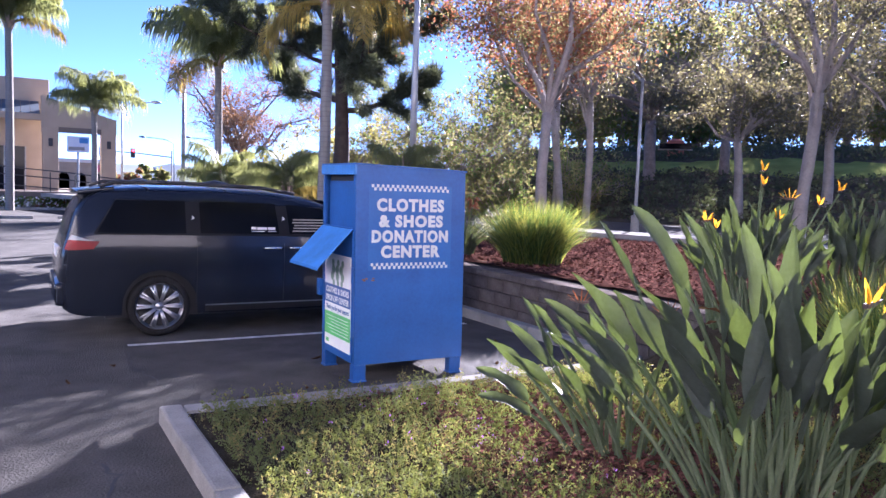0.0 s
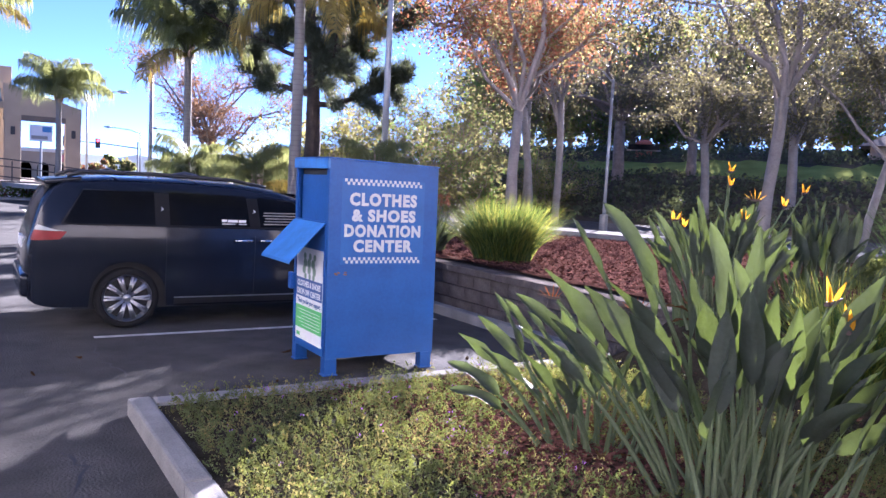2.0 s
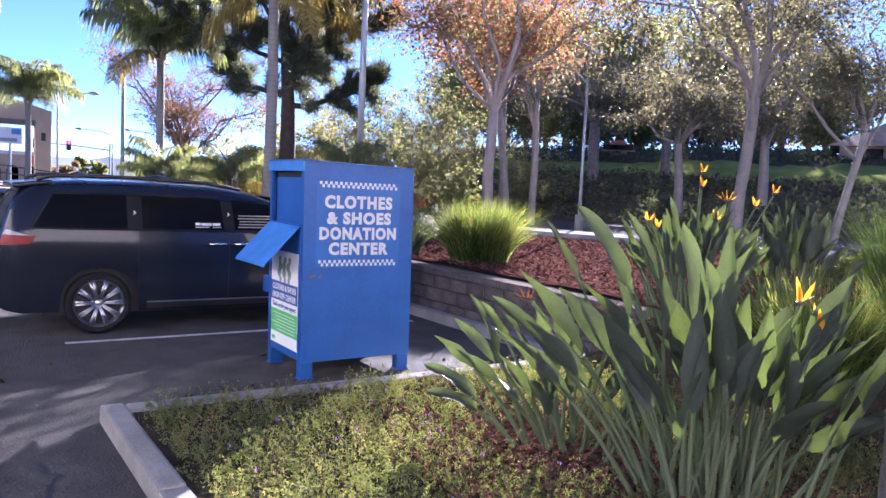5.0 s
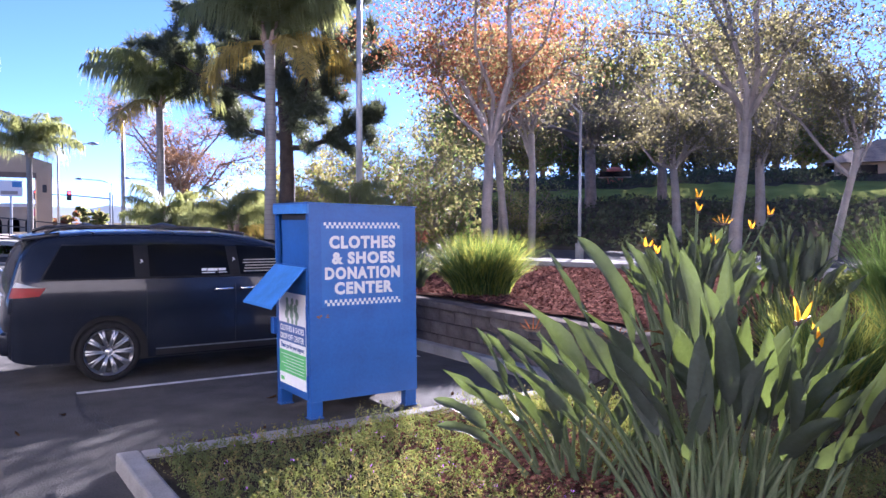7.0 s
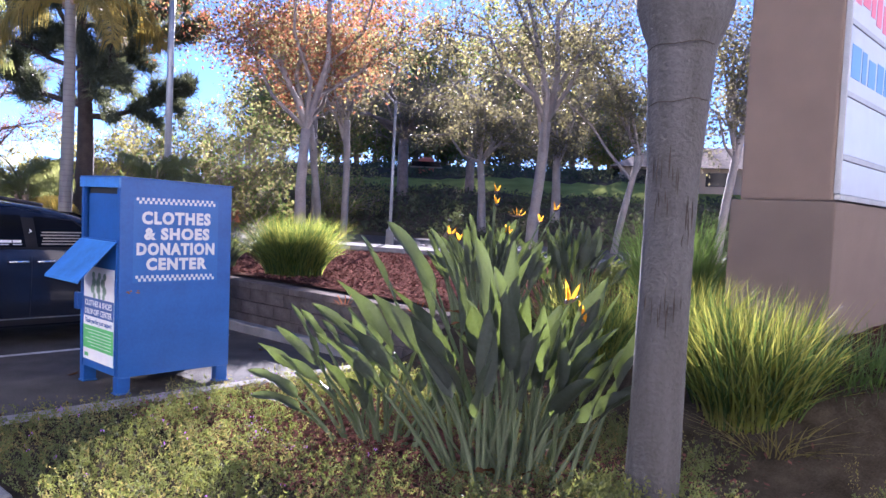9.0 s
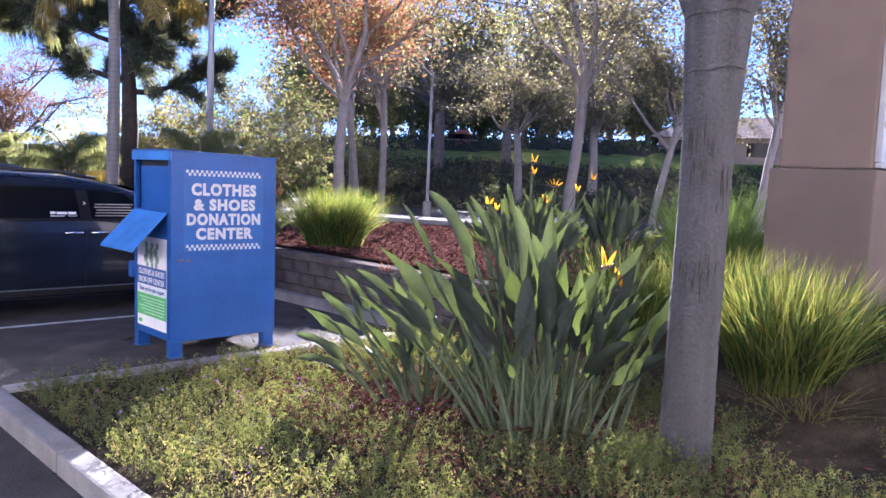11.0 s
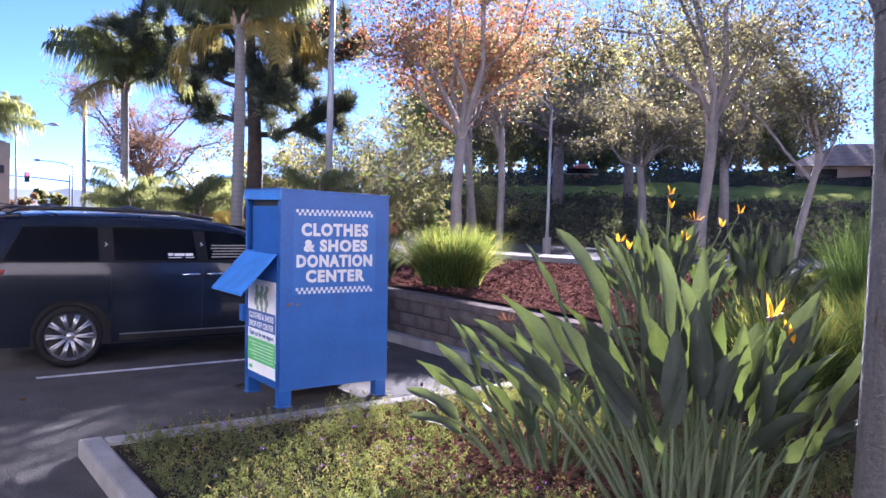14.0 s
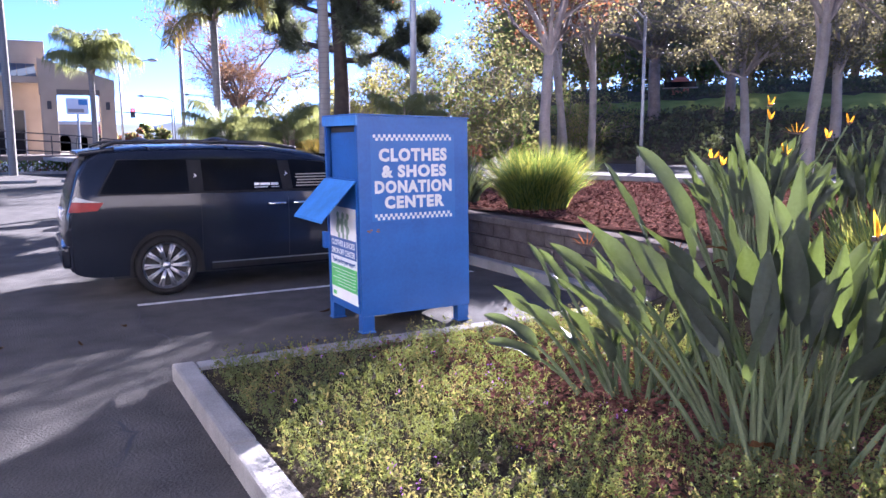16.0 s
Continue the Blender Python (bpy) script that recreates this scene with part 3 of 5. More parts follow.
def van_panel(name, outline, proud, material, parent=None, label="", n=10, far=False):
    """A panel that follows the flank; outline gives (x, z) for its lower and upper edges."""
    lower, upper = outline
    bm = bmesh.new()
    cols = []
    for k in range(n + 1):
        t = k / n
        xl = lower[0][0] + (lower[1][0] - lower[0][0]) * t
        xu = upper[0][0] + (upper[1][0] - upper[0][0]) * t
        zl = lower[0][1] + (lower[1][1] - lower[0][1]) * t
        zu = upper[0][1] + (upper[1][1] - upper[0][1]) * t
        col = []
        for j in range(7):
            s = j / 6
            x, z = xl + (xu - xl) * s, zl + (zu - zl) * s
            y = van_side(x, z) - proud
            col.append(bm.verts.new((x, VW - y if far else y, z)))
        cols.append(col)
    for a, b in zip(cols, cols[1:]):
        for j in range(6):
            bm.faces.new((a[j], b[j], b[j + 1], a[j + 1]))
    bmesh.ops.solidify(bm, geom=bm.faces[:], thickness=0.012)
    bmesh.ops.recalc_face_normals(bm, faces=bm.faces)
    ob = part(name, bm, material, parent or van, label, smooth=True)
    ob.data.set_sharp_from_angle(angle=radians(35))
    return ob


for far in (False, True):
    van_panel("window_surround", (((0.36, 1.165), (3.5, 1.14)), ((0.62, 1.605), (3.05, 1.545))), 0.010, M_BLACK, far=far, label="gloss black pillar surround")
    van_panel("quarter_window", (((0.40, 1.185), (1.38, 1.18)), ((0.62, 1.59), (1.38, 1.60))), 0.018, M_GLASS, far=far, label="dark tinted glass")
    van_panel("sliding_door_window", (((1.54, 1.18), (2.47, 1.175)), ((1.54, 1.60), (2.44, 1.585))), 0.018, M_GLASS, far=far, label="dark tinted glass")
    van_panel("front_door_window", (((2.60, 1.175), (3.42, 1.165)), ((2.58, 1.58), (3.04, 1.525))), 0.018, M_GLASS, far=far, label="dark tinted glass")
    van_panel("tail_lamp", (((0.05, 0.985), (0.36, 1.005)), ((0.09, 1.095), (0.43, 1.088))), 0.012, M_RED, far=far, label="red tail lamp lens")
    van_panel("tail_lamp_edge", (((0.09, 1.098), (0.42, 1.092)), ((0.13, 1.155), (0.30, 1.106))), 0.010, M_CLEAR, far=far, label="pale upper lamp edge")
    van_panel("sill_trim", (((1.60, 0.265), (3.5, 0.265)), ((1.60, 0.33), (3.5, 0.33))), 0.012, M_TRIM, far=far)
    # grey strip drawn in place of the reflection line along the sill
    van_panel("sill_strip", (((1.60, 0.335), (3.5, 0.335)), ((1.60, 0.352), (3.5, 0.352))), 0.014, M_STEEL, far=far, label="thin grey strip drawn for the light line along the sill")
    for x in (1.50, 2.53):
        van_panel("door_gap", (((x, 0.36), (x + 0.008, 0.36)), ((x, 1.16), (x + 0.008, 1.16))), 0.0015, M_BLACK, n=1, far=far)
    for x in (2.28, 2.59):
        y = van_side(x, 1.0)
        y = VW - y if far else y
        s = 1 if far else -1
        part("door_handle", a_tube([(x, y, 1.0), (x + 0.03, y + s * 0.03, 1.005), (x + 0.12, y + s * 0.036, 1.007), (x + 0.2, y + s * 0.03, 1.005), (x + 0.23, y, 1.0)], [0.016, 0.017, 0.018, 0.017, 0.014], 8), M_CHROME, van, "chrome door handle", smooth=True)
    rail = [(0.45, 1.735), (0.62, 1.79), (1.4, 1.80), (2.3, 1.775), (2.72, 1.71)]
    part("roof_rail", a_tube([(x, 0.26 if not far else VW - 0.26, z) for x, z in rail], [0.022] * 5, 8), M_TRIM, van, smooth=True)
    # exterior mirror
    x, y = 3.42, van_side(3.4, 1.1) - 0.12
    mb = a_box((x - 0.06, y - 0.1, 1.10), (x + 0.06, y + 0.13, 1.25), 0.03)
    if far:
        for v in mb.verts:
            v.co.y = VW - v.co.y
    part("side_mirror", mb, M_CAR, van, smooth=True)
for x in (1.0, 1.9):
    part("roof_crossbar", a_tube([(x, 0.27, 1.80), (x, VW / 2, 1.835), (x, VW - 0.27, 1.80)], [0.018] * 3, 8), M_TRIM, van)
sp = bmesh.new()
box(sp, (0.20, 0.27, 1.645), (0.62, VW - 0.27, 1.70), 0.02)
for v in sp.verts:
    v.co.z += 0.05 * (v.co.x - 0.20) / 0.40 - 0.01
part("rear_spoiler", sp, M_CAR, van, smooth=True)
rw = bmesh.new()
c = [[rw.verts.new((lerp_x, y, z)) for y in (0.30, VW - 0.30)] for lerp_x, z in ((0.07, 1.13), (0.155, 1.40), (0.255, 1.60))]
for a, b in zip(c, c[1:]):
    rw.faces.new((a[0], a[1], b[1], b[0]))
bmesh.ops.solidify(rw, geom=rw.faces[:], thickness=0.01)
part("rear_window", rw, M_GLASS, van, "dark tinted glass")
part("number_plate", a_box((-0.012, VW / 2 - 0.26, 0.86), (0.03, VW / 2 + 0.26, 0.98), 0.006), M_WHITE, van, "plain white plate")
part("rear_bumper", a_box((-0.05, 0.20, 0.36), (0.12, VW - 0.20, 0.62), 0.05), M_CAR, van, smooth=True)
# windscreen
ws = bmesh.new()
c = [[ws.verts.new((x, y, z)) for y in (van_side(x, z) + 0.08, VW - van_side(x, z) - 0.08)] for x, z in ((3.16, 1.635), (3.6, 1.40), (4.04, 1.17))]
for a, b in zip(c, c[1:]):
    ws.faces.new((a[0], a[1], b[1], b[0]))
bmesh.ops.solidify(ws, geom=ws.faces[:], thickness=0.01)
part("windscreen", ws, M_GLASS, van, "dark glass")


def lathe(bm, prof, n, axis_y=0.0):
    """Turns (radius, y) round the y axis."""
    rings = [[bm.verts.new((r * math.cos(a), y + axis_y, r * math.sin(a))) for a in [2 * math.pi * k / n for k in range(n)]] for r, y in prof]
    for a, b in zip(rings, rings[1:]):
        for k in range(n):
            bm.faces.new((a[k], b[k], b[(k + 1) % n], a[(k + 1) % n]))
    return bm


def wheel(x, near):
    s = 1 if near else -1
    y = 0.045 if near else VW - 0.045
    w = new("wheel")
    w.parent = van
    w.location = (x, y, WR)
    w.rotation_euler = (0, 0, 0 if near else math.pi)
    ty = lathe(bmesh.new(), [(0.255, 0.02), (0.268, 0.0), (0.305, -0.006), (0.33, 0.008), (0.343, 0.03), (0.345, 0.11), (0.343, 0.19), (0.33, 0.212), (0.25, 0.22)], 40)
    bmesh.ops.recalc_face_normals(ty, faces=ty.faces)
    part("tyre", ty, M_TYRE, w, smooth=True)
    rim = lathe(bmesh.new(), [(0.262, -0.004), (0.266, 0.004), (0.256, 0.014), (0.240, 0.03), (0.235, 0.16)], 40)
    bmesh.ops.recalc_face_normals(rim, faces=rim.faces)
    part("rim", rim, M_ALLOY, w, smooth=True)
    # dark disc put in for the shade behind the spokes
    bd = bmesh.new()
    bmesh.ops.create_circle(bd, cap_ends=True, segments=32, radius=0.238, matrix=Matrix.Translation((0, 0.075, 0)) @ Matrix.Rotation(radians(90), 4, "X"))
    part("brake_shadow", bd, M_TRIM, w)
    for k in range(20):
        a = 2 * math.pi * (k // 2) / 10 + (0.075 if k % 2 else -0.075)
        d = Vector((math.cos(a), 0, math.sin(a)))
        a2 = a + (0.03 if k % 2 else -0.03)
        d2 = Vector((math.cos(a2), 0, math.sin(a2)))
        part("spoke", a_tube([d2 * 0.045 + Vector((0, 0.024, 0)), d * 0.15 + Vector((0, 0.018, 0)), d * 0.246 + Vector((0, 0.014, 0))], [0.012, 0.014, 0.018], 6), M_ALLOY, w, smooth=True)
    hub = lathe(bmesh.new(), [(0.0005, 0.006), (0.028, 0.008), (0.034, 0.016), (0.075, 0.024), (0.078, 0.05)], 20)
    bmesh.ops.recalc_face_normals(hub, faces=hub.faces)
    part("hub", hub, M_ALLOY, w, smooth=True)
    for k in range(5):
        a = 2 * math.pi * k / 5 + 0.3
        part("wheel_nut", a_tube([(0.056 * math.cos(a), 0.008, 0.056 * math.sin(a)), (0.056 * math.cos(a), 0.022, 0.056 * math.sin(a))], 0.009, 6), M_TRIM, w)
    return w


for x in AX:
    for near in (True, False):
        wheel(x, near)
part("underbody", a_box((0.5, 0.14, 0.22), (4.6, VW - 0.14, 0.75)), M_BLACK, van)
# the tail is short and the roof low: draw both in
for ob in van.children:
    if ob.type == "MESH":
        for v in ob.data.vertices:
            v.co.x += 0.09 * max(0.0, 1 - v.co.x / 0.9)
            v.co.z -= 0.055 * smooth01((v.co.z - 1.12) / 0.55)
# stickers inside the glass: plain bars
for k, (x, w, z, h) in enumerate(((2.13, 0.06, 1.225, 0.03), (2.2, 0.12, 1.222, 0.03), (2.33, 0.09, 1.222, 0.03), (2.13, 0.16, 1.198, 0.01), (2.33, 0.1, 1.198, 0.01))):
    y = van_side(x, z) - 0.0215
    part("window_sticker", a_box((x, y - 0.001, z), (x + w, y, z + h)), M_WHITE, van, "white sticker bar")
for x in (1.455, 2.525):
    part("pillar_sticker", a_tube([(x - 0.012, van_side(x, 1.37) - 0.0225, 1.335), (x + 0.014, van_side(x, 1.36) - 0.0225, 1.35), (x - 0.004, van_side(x, 1.38) - 0.0225, 1.375)], [0.006, 0.012, 0.006], 6), M_WHITE, van, "small pale pillar sticker")
for k in range(5):
    z = 1.20 + 0.034 * k
    y = van_side(2.9, z) - 0.0215
    part("window_notice", a_box((2.64 + 0.012 * (k % 3), y - 0.001, z), (3.12 - 0.03 * (k % 2), y, z + 0.014)), M_GREY_N, van, "pale notice bar behind glass")

# ---- retaining wall ----
wall = thing("retaining_wall", "grey split-face concrete block retaining wall with cap", "wall", kind="structure")
part("wall_core", a_box((3.32, -1.2, -0.1), (3.62, 16, 0.564)), M_BLOCK, wall)
bl = []
for v in range(4):
    bm = bmesh.new()
    box(bm, (0, 0, 0), (0.10, 0.396, 0.178), 0.008)
    bmesh.ops.subdivide_edges(bm, edges=[e for e in bm.edges if e.calc_length() > 0.12], cuts=2, use_grid_fill=True)
    for q in bm.verts:
        if q.co.x < 0.02:
            q.co.x += 0.014 * noise.noise(q.co * 14 + Vector((v * 9, 0, 0)))
    me = bpy.data.meshes.new("block")
    bm.to_mesh(me)
    bm.free()
    me.materials.append(M_BLOCK)
    bl.append(me)
rr = random.Random(7)
for row in range(3):
    for k in range(40):
        y = -1.2 + k * 0.405 + (0.2 if row % 2 else 0)
        ob = new("block", bl[rr.randrange(4)])
        ob.location = (3.23 + 0.012 * row + 0.004 * rr.random(), y, row * 0.187)
        ob.parent = wall
for k in range(28):
    ob = part("cap_block", a_box((3.20, -1.2 + k * 0.61, 0.565), (3.55, -1.2 + k * 0.61 + 0.602, 0.66), 0.012), M_BLOCK, wall)


# ---- vegetation ----
def grown(rng, p, d, length, n, bend=0.25, up=0.1):
    """A wandering limb: its points."""
    pts = [Vector(p)]
    d = Vector(d).normalized()
    for _ in range(n):
        d = (d + Vector(rng.normal(size=3)) * bend + Vector((0, 0, up))).normalized()
        pts.append(pts[-1] + d * (length / n))
    return pts


def tree(name, base, height, radius, crown, leaf_mats, bark, seed, limbs=7, leaves=7000, leaf=0.12, fork=0.4, lean_to=(0, 0), spread=0.4,
         label="", category="tree", group="", twigs=5, stems=1, bare=False, droop=0.0, high=1, slim=0.55, low=0.25):
    """A tapered trunk with limbs and twigs, and leaves in uneven clumps round the twigs. crown: its half widths and height."""
    rng = np.random.default_rng(seed)
    t = thing(name, label, category, group, at=base)
    bm = bmesh.new()
    ends = []
    for s in range(stems):
        off = Vector((0.25 * s * math.cos(2.4 * s), 0.25 * s * math.sin(2.4 * s), 0))
        top = Vector((lean_to[0], lean_to[1], height * fork))
        trunk = [off - Vector((0, 0, 0.3))] + [off + top * k + Vector((0.08 * math.sin(5 * k + seed + s), 0.08 * math.cos(4 * k + seed), 0)) * height * 0.08 for k in (0.0, 0.25, 0.5, 0.75, 1.0)]
        tube(bm, trunk, [radius * 1.25, radius * 1.1, radius, radius * 0.92, radius * 0.86, radius * 0.8], 10)
        f = trunk[-1]
        for k in range(limbs):
            a = 2 * math.pi * (k + rng.uniform(-0.3, 0.3)) / limbs + seed
            r = rng.uniform(0.3, 1.0)
            zz = rng.uniform(low, 1.0)
            goal = Vector((crown[0] * r * math.cos(a), crown[1] * r * math.sin(a), height * fork + (height * (1 - fork)) * zz * (1.0 - 0.35 * r)))
            start = f if rng.random() < 0.8 else trunk[-2]
            d = goal - start
            lp = [start + d * q + Vector(rng.normal(size=3)) * d.length * 0.05 * (1 if 0 < q < 1 else 0) + Vector((0, 0, d.length * 0.10 * math.sin(math.pi * q))) for q in (0, 0.25, 0.5, 0.75, 1.0)]
            r0 = radius * rng.uniform(0.35, 0.55)
            tube(bm, lp, [r0, r0 * 0.8, r0 * 0.6, r0 * 0.42, r0 * 0.2], 6, cap=False)
            for _ in range(twigs):
                q = rng.integers(high, 5)
                tp = grown(rng, lp[q], (rng.normal(), rng.normal(), rng.normal() * 0.6 + 0.3 - droop), spread * height * rng.uniform(0.12, 0.34), 4, 0.3, 0.05 - droop * 0.3)
                tube(bm, tp, [r0 * 0.28, r0 * 0.22, r0 * 0.16, r0 * 0.1, r0 * 0.05], 4, cap=False)
                ends += tp[1:]
                if bare:
                    for _ in range(5):
                        tq = grown(rng, tp[rng.integers(1, 5)], (rng.normal(), rng.normal(), rng.normal() * 0.5 + 0.5), spread * height * rng.uniform(0.06, 0.15), 3, 0.3, 0.05)
                        tube(bm, tq, [r0 * 0.12, r0 * 0.09, r0 * 0.06, r0 * 0.03], 3, cap=False)
                        ends += tq[1:]
    part("trunk", bm, bark, t, smooth=True)
    ends = np.array([tuple(e) for e in ends])
    w = rng.dirichlet(np.full(len(ends), 0.9))
    for j, (m, share) in enumerate(leaf_mats):
        n = int(leaves * share)
        c = ends[rng.choice(len(ends), n, p=w)] + rng.normal(size=(n, 3)) * (0.035 if not bare else 0.018) * height * np.array([1, 1, 0.75])
        c[:, 2] -= droop * rng.random(n) * 0.5
        quads("crown", leaf_quads(rng, c, leaf, leaf * slim), m, t)
    return t


def ring_trunk(bm, base, top, r0, r1, rings, seed, bulge=None, sides=16):
    rng = random.Random(seed)
    pts, rad = [], []
    base, top = Vector(base), Vector(top)
    for k in range(rings * 3 + 1):
        q = k / (rings * 3)
        r = r0 + (r1 - r0) * q
        if bulge:
            r += bulge(q)
        r *= 1 + (0.4 if bulge else 1.0) * (0.018 if k % 3 == 0 else (-0.01 if k % 3 == 1 else 0.0)) + (0.5 if bulge else 1.0) * rng.uniform(-0.008, 0.008)
        pts.append(base.lerp(top, q) + Vector((0.03 * math.sin(q * 3), 0.02 * math.sin(q * 4 + 1), 0)))
        rad.append(r)
    return tube(bm, pts, rad, sides)


def frond_mesh(name, seed, tilt, bend, leaflet, n=112, yellow=False):
    """A feather frond that rises at tilt degrees and arches over, with hanging leaflets."""
    rng = random.Random(seed)
    rachis = [Vector((0, 0, 0))]
    for k in range(14):
        q = (k + 0.5) / 14
        a = radians(tilt - bend * q ** 1.3)
        rachis.append(rachis[-1] + Vector((math.cos(a), 0.12 * math.sin(q * 3 + seed), math.sin(a))) / 14)
    bm = bmesh.new()
    tube(bm, rachis, [0.024 * (1 - k / 15) + 0.004 for k in range(15)], 4, cap=False)
    for k in range(n):
        q = 0.16 + 0.83 * (k + 0.5) / n
        i = min(int(q * 14), 13)
        p = rachis[i].lerp(rachis[i + 1], q * 14 - i)
        d = (rachis[i + 1] - rachis[i]).normalized()
        for s in (1, -1):
            out = (Vector((0, s, 0)) * 0.75 + d * 0.6 + Vector((0, 0, rng.uniform(-0.3, 0.4)))).normalized()
            l = leaflet * (0.45 + 0.9 * math.sin(math.pi * min(q * 0.95 + 0.05, 1)) ** 0.7) * rng.uniform(0.75, 1.15)
            w = 0.005 + 0.003 * rng.random()
            b = p + out * l * 0.45 + Vector((0, 0, -0.08 * l))
            c = p + out * l * 0.65 + Vector((0, 0, -0.65 * l * rng.uniform(0.6, 1.2)))
            side = d * w
            v = [bm.verts.new(x) for x in (p - side * 0.5, p + side * 0.5, b + side, b - side, c)]
            bm.faces.new((v[0], v[1], v[2], v[3]))
            bm.faces.new((v[3], v[2], v[4]))
    me = bpy.data.meshes.new(name)
    bm.to_mesh(me)
    bm.free()
    me.materials.append(M_FROND_Y if yellow else M_FROND)
    return me


FRONDS = [[frond_mesh("frond", 3 * k + j, tl, 74 + 16 * j, 0.38) for j in range(2)] for k, tl in enumerate((88, 78, 68, 56, 42, 22))]
FRONDS_Y = [frond_mesh("frond", 20 + k, 34 - 22 * k, 95, 0.28, yellow=True) for k in range(2)]


def palm(base, crown_z, r0, r1, length, seed, n=26, lean_to=(0.0, 0.0), label="", yellow=3, bulge=None, rings=22, bark=None, low=False):
    """A queen palm: ringed trunk, boots and a head of arching fronds."""
    t = thing("palm_tree", label, "palm tree", "queen palms", at=base)
    top = Vector((lean_to[0], lean_to[1], crown_z - base[2]))
    part("trunk", ring_trunk(bmesh.new(), (0, 0, -0.2), top, r0, r1, rings, seed, bulge), bark or M_PALM_BARK, t, smooth=True)
    rng = random.Random(seed)
    for k in range(9):
        a = 2.4 * k
        d = Vector((math.cos(a), math.sin(a), 0))
        p = top - Vector((0, 0, 0.25 * r1 / 0.14 - 0.05 * k))
        part("boot", a_tube([p + d * r1 * 0.6, p + d * r1 * 1.35 + Vector((0, 0, 0.22)), p + d * r1 * 1.7 + Vector((0, 0, 0.55))], [r1 * 0.65, r1 * 0.45, r1 * 0.2], 6), M_BOOT, t, smooth=True)
    for k in range(n):
        a = 2.39996 * k + rng.uniform(-0.2, 0.2)
        q = k / (n - 1)
        step = min(int(q * (4.6 if not low else 6)), 5)
        old = k >= n - yellow
        ob = new("frond", FRONDS_Y[rng.randrange(2)] if old else FRONDS[step][rng.randrange(2)])
        ob.parent = t
        s = length * rng.uniform(0.85, 1.1)
        ob.matrix_local = Matrix.Translation(top + Vector((0, 0, 0.15 - 0.2 * q))) @ Euler((0, 0, a)).to_matrix().to_4x4() @ Euler((rng.uniform(-0.12, 0.12), rng.uniform(-0.1, 0.1), 0)).to_matrix().to_4x4() @ Matrix.Diagonal((s, s, s, 1))
    return t


def blades(name, at, n, height, spread, material, seed, label, category="ornamental grass", width=0.011, group="strap grass clumps", second=None, fan=False):
    """A clump of arching strap leaves."""
    rng = np.random.default_rng(seed)
    t = thing(name, label, category, group, at=at)
    t["kind"] = "stuff"
    for m, share in ((material, 1.0),) if second is None else ((material, 0.6), (second, 0.4)):
        k = int(n * share)
        a = rng.uniform(0, 2 * math.pi, k)
        rb = np.sqrt(rng.random(k)) * spread * 0.33
        reach = spread * rng.uniform(0.15, 1.0, k) ** 0.9
        h = height * rng.uniform(0.62, 1.08, k) * (1 - 0.25 * (reach / spread) ** 2)
        dx, dy = np.cos(a), np.sin(a)
        a2 = a + rng.normal(size=k) * 0.5
        if fan:
            rb = np.sqrt(rng.random(k)) * spread * 0.45
            reach = spread * rng.uniform(0.08, 0.85, k)
            h = height * rng.uniform(0.55, 1.1, k) * (1 - 0.22 * (reach / spread) ** 2)
            a2 = a + rng.normal(size=k) * 1.2
        tw = rng.uniform(0, 2 * math.pi, k)
        side = np.stack([np.cos(tw), np.sin(tw), np.zeros(k)], axis=1)
        sag = rng.random(k) ** 2 * 0.9
        P = []
        S = 6
        for s in range(S + 1):
            q = s / S
            x = dx * rb + np.cos(a2) * reach * q ** 1.7
            y = dy * rb + np.sin(a2) * reach * q ** 1.7
            z = h * (q * (1 + 0.25 * sag) - sag * 0.55 * q ** 3.2)
            P.append(np.stack([x, y, z], axis=1))
        Q = []
        for s in range(S):
            w0 = width * (1 - (s / S) ** 2.2) + 0.0005
            w1 = width * (1 - ((s + 1) / S) ** 2.2) + 0.0005
            Q.append(np.stack([P[s] - side * w0 / 2, P[s] + side * w0 / 2, P[s + 1] + side * w1 / 2, P[s + 1] - side * w1 / 2], axis=1))
        quads("foliage", np.concatenate(Q), m, t)
    return t


